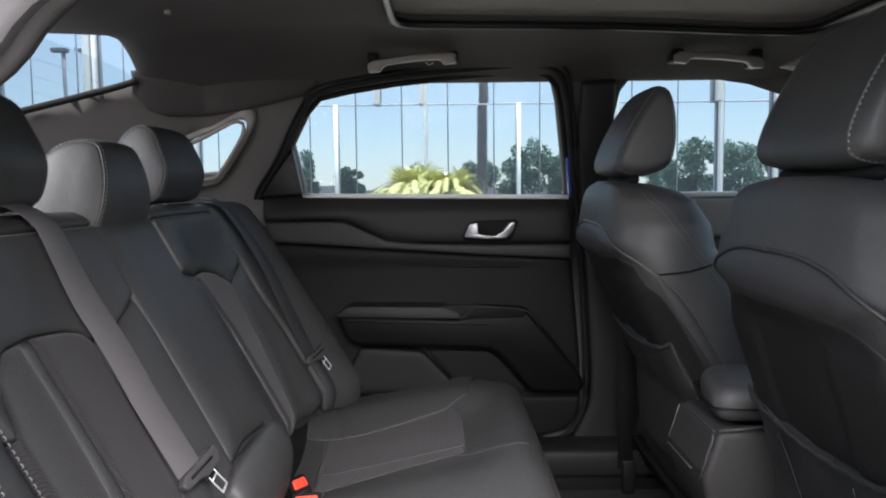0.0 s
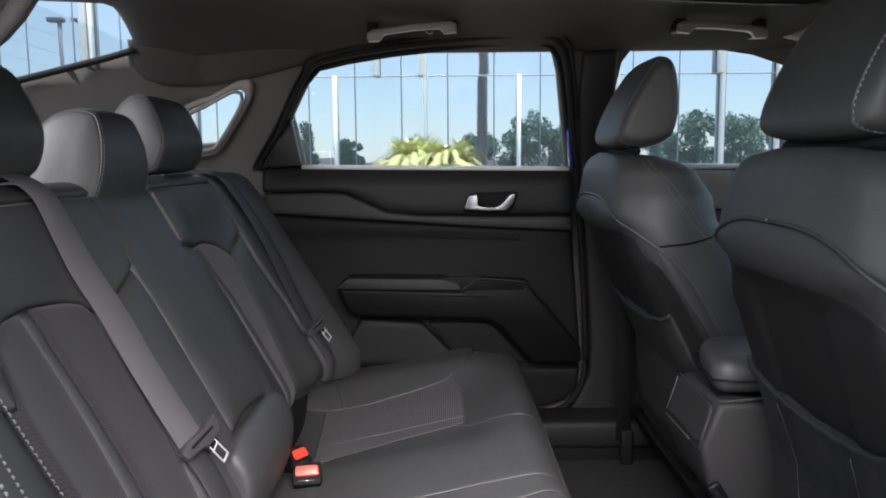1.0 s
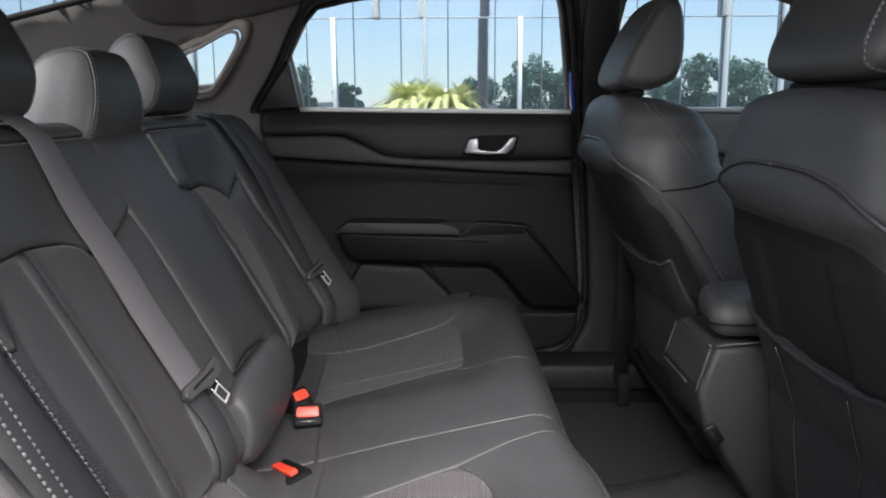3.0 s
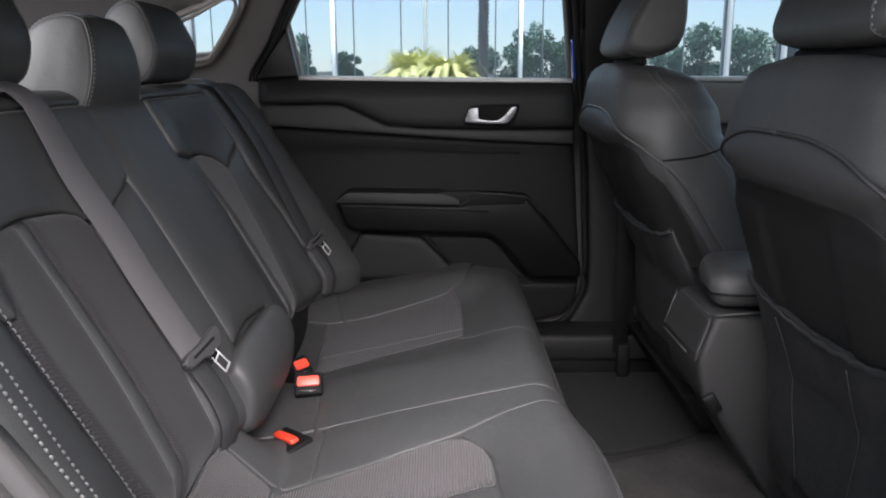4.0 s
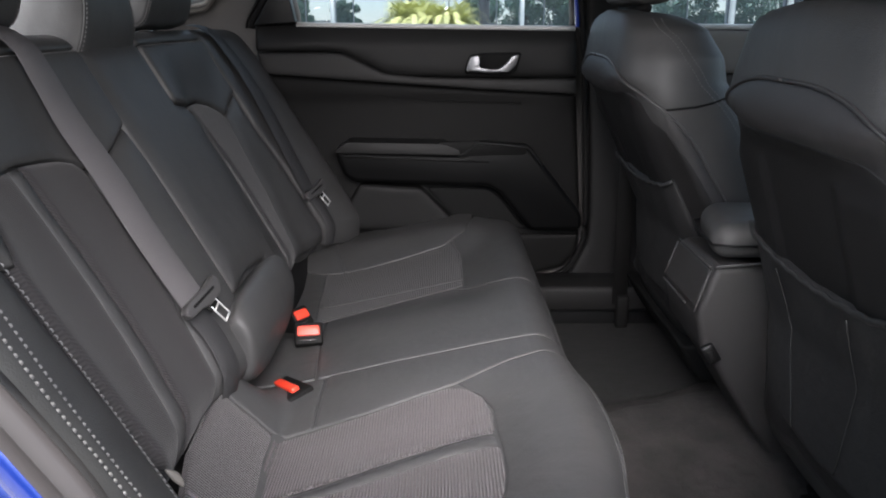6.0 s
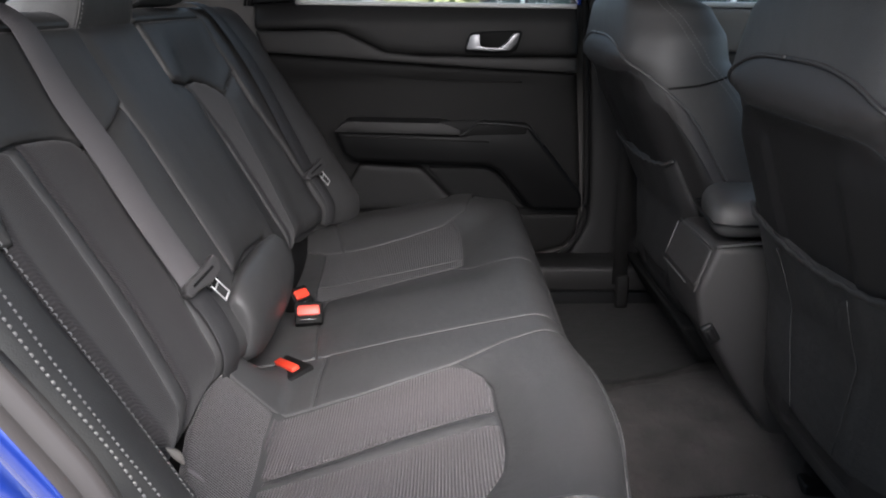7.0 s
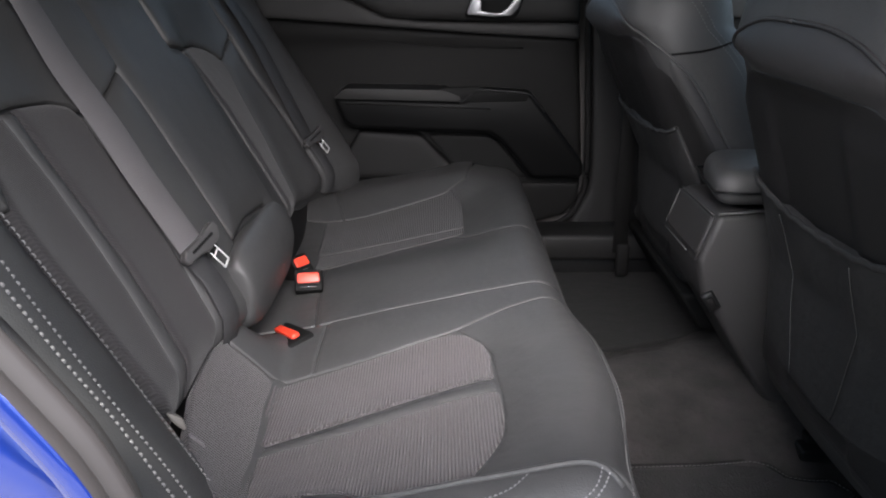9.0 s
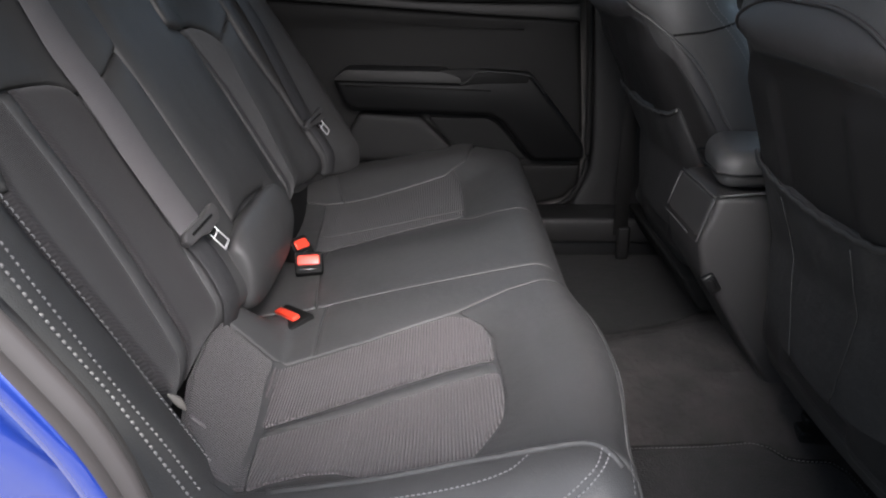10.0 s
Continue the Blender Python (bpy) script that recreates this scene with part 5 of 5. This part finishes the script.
def frame_on_back(y, z, turn, lift):
    p, n = on(seat_back, [(y, z)], lift)
    up, _ = on(seat_back, [(y, z + 0.01)], lift)
    v = Vector(up[0] - p[0]).normalized()
    nn = Vector(n[0])
    u = v.cross(nn).normalized()
    m = Matrix((u, v, nn)).transposed().to_4x4()
    m.translation = Vector(p[0])
    return m @ Matrix.Rotation(radians(turn), 4, "Z")


def latch(parent, y, z, turn, lift, tilt):
    """The tongue of a belt: a black cap across the webbing and a slotted steel plate."""
    m = frame_on_back(y, z, turn, lift) @ Matrix.Scale(0.84, 4)
    cap = prism("cap", rounded([(-0.050, -0.012), (-0.012, -0.014), (0.006, -0.020), (0.046, -0.016), (0.060, 0.002), (0.054, 0.016), (0.010, 0.010), (-0.040, 0.012), (-0.056, 0.002)], 0.005), "xy", -0.006, 0.010, LATCH, parent, "black latch cap", bevel=0.004, segs=3)
    cap.data.transform(m)
    groove = box("guide", (-0.034, -0.002, 0.0095), (0.034, 0.003, 0.0115), RUBBER, cap, bevel=0.0008, segs=1)
    groove.data.transform(m)
    t = m @ Matrix.Scale(0.85, 4) @ Matrix.Translation((0.016, -0.012, 0.0)) @ Matrix.Rotation(radians(tilt), 4, "Z")
    plate = box("tongue_root", (-0.020, -0.022, 0.001), (0.020, 0.004, 0.0065), BLACK, cap, "black root of the tongue", bevel=0.003, segs=2)
    plate.data.transform(t)
    for lo, hi in (((-0.014, -0.058, 0.004), (-0.0105, -0.012, 0.0075)), ((0.0105, -0.058, 0.004), (0.014, -0.012, 0.0075)), ((-0.014, -0.060, 0.004), (0.014, -0.0555, 0.0075)), ((-0.014, -0.026, 0.004), (0.014, -0.0225, 0.0075))):
        bar = box("tongue", lo, hi, TONGUE, cap, "bright steel tongue", bevel=0.0012, segs=1)
        bar.data.transform(t)


LATCH = surface("latch_plastic", (0.040, 0.0385, 0.039), 0.42, grain=0.2, grain_size=0.001, mottle=0.08)
belt = thing("rear_seat_belt", "grey webbing rear seat belt with a steel tongue", "seat belt", group="rear seat belts")
strip("webbing", [(0.982, 1.10), (0.988, 1.06), (0.999, 1.02), (1.018, 0.97), (1.034, 0.91), (1.041, 0.85), (1.042, 0.79), (1.046, 0.74), (1.052, 0.68)], 0.056, seat_back, WEBBING, belt, 0.016)
latch(belt, 1.064, 0.676, 5, 0.019, 16)
strip("lower_webbing", [(1.056, 0.665), (1.064, 0.62), (1.056, 0.56), (1.044, 0.50)], 0.040, seat_back, WEBBING_SHADED, belt, 0.006)
belt = thing("rear_seat_belt", "rear seat belt beside the far door, webbing darkened as shaded", "seat belt", group="rear seat belts")
strip("webbing", [(1.80, 1.075), (1.835, 1.03), (1.870, 0.97), (1.885, 0.89), (1.878, 0.78), (1.870, 0.665)], 0.052, seat_back, WEBBING_SHADED, belt, 0.010)
strip("lower_webbing", [(1.88, 0.66), (1.89, 0.60), (1.885, 0.53)], 0.03, seat_back, WEBBING_SHADED, belt, 0.006)
latch(belt, 1.888, 0.659, 4, 0.013, 12)


def buckle(at, aim, label, big=True):
    """A buckle whose press-button end looks along aim."""
    b = thing("belt_buckle", label, "buckle", group="rear belt buckles")
    m = look(at, Vector(at) - Vector(aim))
    w = 0.026 if big else 0.022
    case = prism("housing", rounded([(-w, -0.021), (w, -0.021), (w, 0.021), (-w, 0.021)], 0.006), "xy", -0.06, 0.0, BLACK, b, bevel=0.003)
    case.data.transform(m)
    btn = prism("button", rounded([(-w + 0.005, -0.005), (w - 0.005, -0.005), (w - 0.006, 0.014), (-w + 0.006, 0.014)], 0.005), "xy", -0.01, 0.004, RED, b, "red press button", bevel=0.002)
    btn.data.transform(m)
    slot = box("slot", (-w + 0.009, -0.0135, -0.002), (w - 0.012, -0.0122, 0.0008), STEEL, b, bevel=0.0005, segs=1)
    slot.data.transform(m)
    return b


buckle((-0.253, 1.352, 0.508), (0.12, -0.78, 0.60), "black belt buckle with a red button on the cushion")
buckle((-0.282, 1.450, 0.503), (0.62, -0.45, 0.64), "black belt buckle with a red button behind another", False)
slotted = thing("belt_buckle", "red-buttoned belt buckle sunk in a cushion slot", "buckle", group="rear belt buckles")
m = pose(-0.262, 1.185, 0.478, 14, -10, -52)
q = box("housing", (-0.050, -0.024, -0.03), (0.048, 0.026, 0.003), BLACK, slotted, bevel=0.005)
q.data.transform(m)
q = box("button", (-0.034, -0.007, 0.0), (0.034, 0.008, 0.010), RED, slotted, "red press button", bevel=0.003)
q.data.transform(m)
anchor = thing("belt_anchor", "grey belt anchor tab tucked beside the backrest", "belt anchor")
q = pillow("tab", [(-0.030, -0.006), (0.0, 0.010), (0.030, 0.004), (0.034, -0.004), (0.0, -0.010)], -0.010, 0.010, HANDLE_GREY, anchor)
q.data.transform(pose(-0.303, 0.776, 0.577, 0, 62, 40) @ Matrix.Scale(0.5, 4))
q = box("strap", (0.0, -0.006, -0.002), (0.035, 0.006, 0.002), WEBBING, anchor, bevel=0.001, segs=1)
q.data.transform(pose(-0.290, 0.776, 0.556, 0, 55, 40) @ Matrix.Scale(0.7, 4))

# ---------------------------------------------------------------- floor mats
floor_at = lambda lift: (lambda uv: np.stack([uv[:, 0], uv[:, 1], np.full(len(uv), 0.282 + lift)], 1))
NEAR_MAT = [(0.26, 1.080), (0.32, 1.083), (0.43, 1.088), (0.505, 1.098), (0.530, 1.085), (0.547, 1.056), (0.575, 1.048), (0.612, 1.047), (0.628, 1.02), (0.632, 0.96), (0.64, 0.62), (0.24, 0.62)]
mat = tagged(sheet("floor_mat", NEAR_MAT, floor_at(0.008), MAT_PILE, puff=0.004, soft=0.01, skirt=0.008, step=0.02), "dark pile floor mat with a stitched edge", "floor mat", group="rear floor mats")
edge_pts, edge_n = on(floor_at(0.009), spaced(NEAR_MAT[:10], 0.01))
tube("binding", list(edge_pts), 0.004, RUBBER, mat)
dashes("stitching", edge_pts + [0, -0.006, 0.003], edge_n, DARK_THREAD, mat, width=0.001)
# far mat's pile is a darker copy, holding the footwell's shade
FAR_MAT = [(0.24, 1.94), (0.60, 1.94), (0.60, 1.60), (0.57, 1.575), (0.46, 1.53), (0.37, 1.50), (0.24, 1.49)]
tagged(sheet("floor_mat", FAR_MAT, floor_at(0.010), MAT_SHADED := surface("shaded_mat_pile", (0.0042, 0.0040, 0.0040), 0.98, grain=1.0, grain_size=0.004, broad=0.15, broad_size=0.03, mottle=0.4), puff=0.004, soft=0.01, skirt=0.008, step=0.02), "pile floor mat behind the passenger seat, darkened as shaded", "floor mat", group="rear floor mats")

# ---------------------------------------------------------------- the glass building and the planting outside
FACADE_Y, LINE_Z = 25.0, 3.68
MIRROR, mn, ml, mp = nodes_of("mirror_glazing")
mp.inputs["Base Color"].default_value, mp.inputs["Metallic"].default_value, mp.inputs["Roughness"].default_value = (0.365, 0.405, 0.455, 1), 0.92, 0.008
wav, bmp, tc = mn.new("ShaderNodeTexNoise"), mn.new("ShaderNodeBump"), mn.new("ShaderNodeTexCoord")
wav.inputs["Scale"].default_value, wav.inputs["Detail"].default_value = 0.9, 1
bmp.inputs["Strength"].default_value, bmp.inputs["Distance"].default_value = 0.05, 0.02
ml.new(tc.outputs["Object"], wav.inputs["Vector"])
ml.new(wav.outputs[0], bmp.inputs["Height"])
ml.new(bmp.outputs[0], mp.inputs["Normal"])
WHITE = surface("white_metal", (0.82, 0.82, 0.80), 0.45, mottle=0.04)
MULLION = surface("grey_mullion", (0.26, 0.28, 0.31), 0.5, mottle=0.1)
office = thing("office_building", "tall mirror-glazed office facade with white fins", "building")
box("wall", (-34, FACADE_Y + 0.08, 0), (34, FACADE_Y + 8, 11.04), MULLION, office, bevel=0.02)
box("roof", (-34.3, FACADE_Y - 0.2, 11.04), (34.3, FACADE_Y + 8.3, 11.8), WHITE, office, bevel=0.02)
xs = [0.20 + 1.48 * k for k in range(-22, 23)]
pane_mesh = mesh_of("pane", [(0.02, 0, 0.02), (1.46, 0, 0.02), (1.46, 0, 3.66), (0.02, 0, 3.66), (0.02, 0.02, 0.02), (1.46, 0.02, 0.02), (1.46, 0.02, 3.66), (0.02, 0.02, 3.66)],
                    [(0, 1, 2, 3), (5, 4, 7, 6), (4, 0, 3, 7), (1, 5, 6, 2), (3, 2, 6, 7), (4, 5, 1, 0)], smooth=False)
for row in range(3):
    for i, x in enumerate(xs[:-1]):
        p = part("pane", pane_mesh, MIRROR, office)
        p.location = (x, FACADE_Y, row * LINE_Z)
        p.rotation_euler = (random.uniform(-1, 1) * 0.002, 0, random.uniform(-1, 1) * 0.002)
for x in xs:
    box("mullion", (x - 0.013, FACADE_Y - 0.03, 0), (x + 0.013, FACADE_Y + 0.05, 11.04), MULLION, office, bevel=0.004, segs=1)
for row in (1, 2):
    box("transom", (-34, FACADE_Y - 0.03, row * LINE_Z - 0.018), (34, FACADE_Y + 0.05, row * LINE_Z + 0.018), MULLION, office, bevel=0.004, segs=1)
for x in (-17.4, -14.2, -11.0, -7.85, -3.38, -0.52, 2.46, 5.6, 8.93, 10.7, 14.0, 17.0):
    box("fin", (x - 0.055, FACADE_Y - 0.28, 0), (x + 0.055, FACADE_Y - 0.05, LINE_Z if x in (-3.38, 2.46) else 11.04), WHITE, office, bevel=0.01, segs=1)
for x in (-2.05, -0.62, 8.85, -11.2, -14.4):
    box("fin", (x - 0.09, FACADE_Y - 0.4, LINE_Z), (x + 0.10, FACADE_Y - 0.05, 11.04), WHITE, office, bevel=0.01, segs=1)

BARK = surface("palm_bark", (0.14, 0.135, 0.13), 0.9, grain=0.8, grain_size=0.03, broad=0.4, broad_size=0.1, mottle=0.4)
PALM_LEAF = surface("palm_leaf", (0.36, 0.38, 0.16), 0.55, mottle=0.3, broad_size=0.3)
LEAF = surface("tree_leaf", (0.19, 0.29, 0.22), 0.6, mottle=0.4, broad_size=0.5)


def trunk_mesh(name, height, r0, r1, rings):
    verts, faces, n = [], [], 12
    for i in range(rings + 1):
        z = height * i / rings
        r = r0 + (r1 - r0) * i / rings
        for half in (0, 1):
            rr = r * (1.18 if half else 0.86)
            for k in range(n):
                w = 2 * math.pi * k / n + 0.3 * i
                verts.append((rr * math.cos(w), rr * math.sin(w), z + half * height / rings * 0.75))
    for i in range(2 * rings + 1):
        for k in range(n):
            faces.append((i * n + k, i * n + (k + 1) % n, (i + 1) * n + (k + 1) % n, (i + 1) * n + k))
    return mesh_of(name, verts, faces)


def frond(verts, faces, base, turn, rise, length, rng):
    """One feather leaf: a bending rib with narrow leaflets on both sides."""
    for i in range(16):
        k = i / 15
        r = length * k
        c = Vector((math.cos(turn) * r * math.cos(rise), math.sin(turn) * r * math.cos(rise), r * math.sin(rise) - 0.75 * length * k ** 2.2)) + base
        along = Vector((math.cos(turn), math.sin(turn), math.tan(rise) - 1.6 * k)).normalized()
        side = along.cross(Vector((0, 0, 1))).normalized()
        for s in (-1, 1):
            tip = c + (along * 1.0 + side * s * 0.55 - Vector((0, 0, 0.15 + 0.55 * k))).normalized() * length * 0.30 * (1 - 0.45 * k) * rng.uniform(0.8, 1.2)
            w = side * 0.016
            b = len(verts)
            verts.extend([c - w, c + w, tip])
            faces.append((b, b + 1, b + 2))


def palm_bush(x, y, wide, high, seed, label):
    b = thing("palm_bush", label, "palm", group="palms before the facade")
    rng = random.Random(seed)
    verts, faces = [], []
    for i in range(150):
        turn = rng.uniform(0, 2 * math.pi)
        frond(verts, faces, Vector((x + 0.25 * math.cos(turn), y + 0.25 * math.sin(turn), high * rng.uniform(0.30, 0.55))), turn, rng.uniform(0.35, 1.4), wide * rng.uniform(0.7, 1.05), rng)
    part("fronds", mesh_of("fronds", verts, faces, smooth=False), PALM_LEAF, b, "yellow-green feathery fronds", kind="stuff")
    t = part("trunk", trunk_mesh("trunk", high * 0.55, 0.32, 0.25, 6), BARK, b)
    t.location = (x, y, 0)


palm_bush(-0.75, 21.5, 1.75, 1.95, 4, "bushy yellow-green palm before the glass facade")
palm_bush(0.18, 20.9, 1.35, 1.85, 9, "smaller yellow-green palm beside a larger one")


def tall_palm(x, y, r, label):
    b = thing("palm_tree", label, "palm tree", group="tall palms")
    t = part("trunk", trunk_mesh("trunk", 10.0, r, r * 0.85, 34), BARK, b)
    t.location = (x, y, 0)
    rng = random.Random(int(100 * abs(x)))
    verts, faces = [], []
    for i in range(40):
        frond(verts, faces, Vector((x, y, 10.0)), rng.uniform(0, 2 * math.pi), rng.uniform(-0.2, 1.2), 2.2 * rng.uniform(0.8, 1.1), rng)
    part("fronds", mesh_of("fronds", verts, faces, smooth=False), PALM_LEAF, b, kind="stuff")


tall_palm(2.85, -3.0, 0.36, "tall palm with a ringed trunk on the car park's edge")
tall_palm(23.4, -3.0, 0.36, "tall palm with a ringed trunk on the car park's edge")


def lamp_post(x, y, label):
    b = thing("street_lamp", label, "lamp post", group="car park lamps")
    tube("pole", [(x, y, 0), (x, y, 11.6)], 0.15, MULLION, b, sides=10)
    box("head", (x - 0.9, y - 0.3, 11.5), (x + 0.35, y + 0.3, 11.8), MULLION, b, bevel=0.05)


lamp_post(-28.9, -10, "tall grey car park lamp post")
lamp_post(-27.0, -10, "tall grey car park lamp post")


def tree(x, y, high, wide, seed, label):
    b = thing("tree", label, "tree", group="trees across the car park")
    rng = random.Random(seed)
    t = part("trunk", trunk_mesh("trunk", high * 0.45, 0.2, 0.12, 8), BARK, b)
    t.location = (x, y, 0)
    for i in range(5):
        w = rng.uniform(0, 6.28)
        tube("limb", [(x, y, high * 0.35), (x + 0.25 * wide * math.cos(w), y + 0.25 * wide * math.sin(w), high * 0.6)], 0.06, BARK, b, sides=6)
    verts, faces = [], []
    lobes = [(rng.uniform(-0.34, 0.34) * wide, rng.uniform(-0.34, 0.34) * wide, high * rng.uniform(0.10, 0.88), wide * rng.uniform(0.12, 0.22)) for i in range(26)]
    for i in range(5200):
        lx, ly, lz, lr = rng.choice(lobes)
        d = Vector((rng.gauss(0, 1), rng.gauss(0, 1), rng.gauss(0, 1))).normalized() * lr * rng.uniform(0.5, 1.1)
        c = Vector((x + lx, y + ly, lz)) + d
        a = Vector((rng.gauss(0, 1), rng.gauss(0, 1), rng.gauss(0, 1))).normalized()
        e = a.orthogonal().normalized()
        s = rng.uniform(0.09, 0.18)
        k = len(verts)
        verts += [c - a * s, c + e * s * 0.55, c + a * s, c - e * s * 0.55]
        faces.append((k, k + 1, k + 2, k + 3))
    part("crown", mesh_of("crown", verts, faces, smooth=False), LEAF, b, kind="stuff")


for i, (x, y, high, wide) in enumerate([(7.3, -20, 6.0, 5.2), (10.8, -21, 4.0, 4.0), (3.6, -20, 3.2, 4.0), (-12.6, -20, 4.6, 4.0), (-8.3, -20, 2.8, 2.4), (23.2, -20, 5.4, 4.0), (27.0, -20, 4.8, 5.0), (19.8, -20, 3.4, 4.0), (-2.0, -24, 2.4, 5.0), (32, -20, 5.0, 5)]):
    tree(x, y, high, wide, 11 + i, "dark green broadleaf tree across the car park")
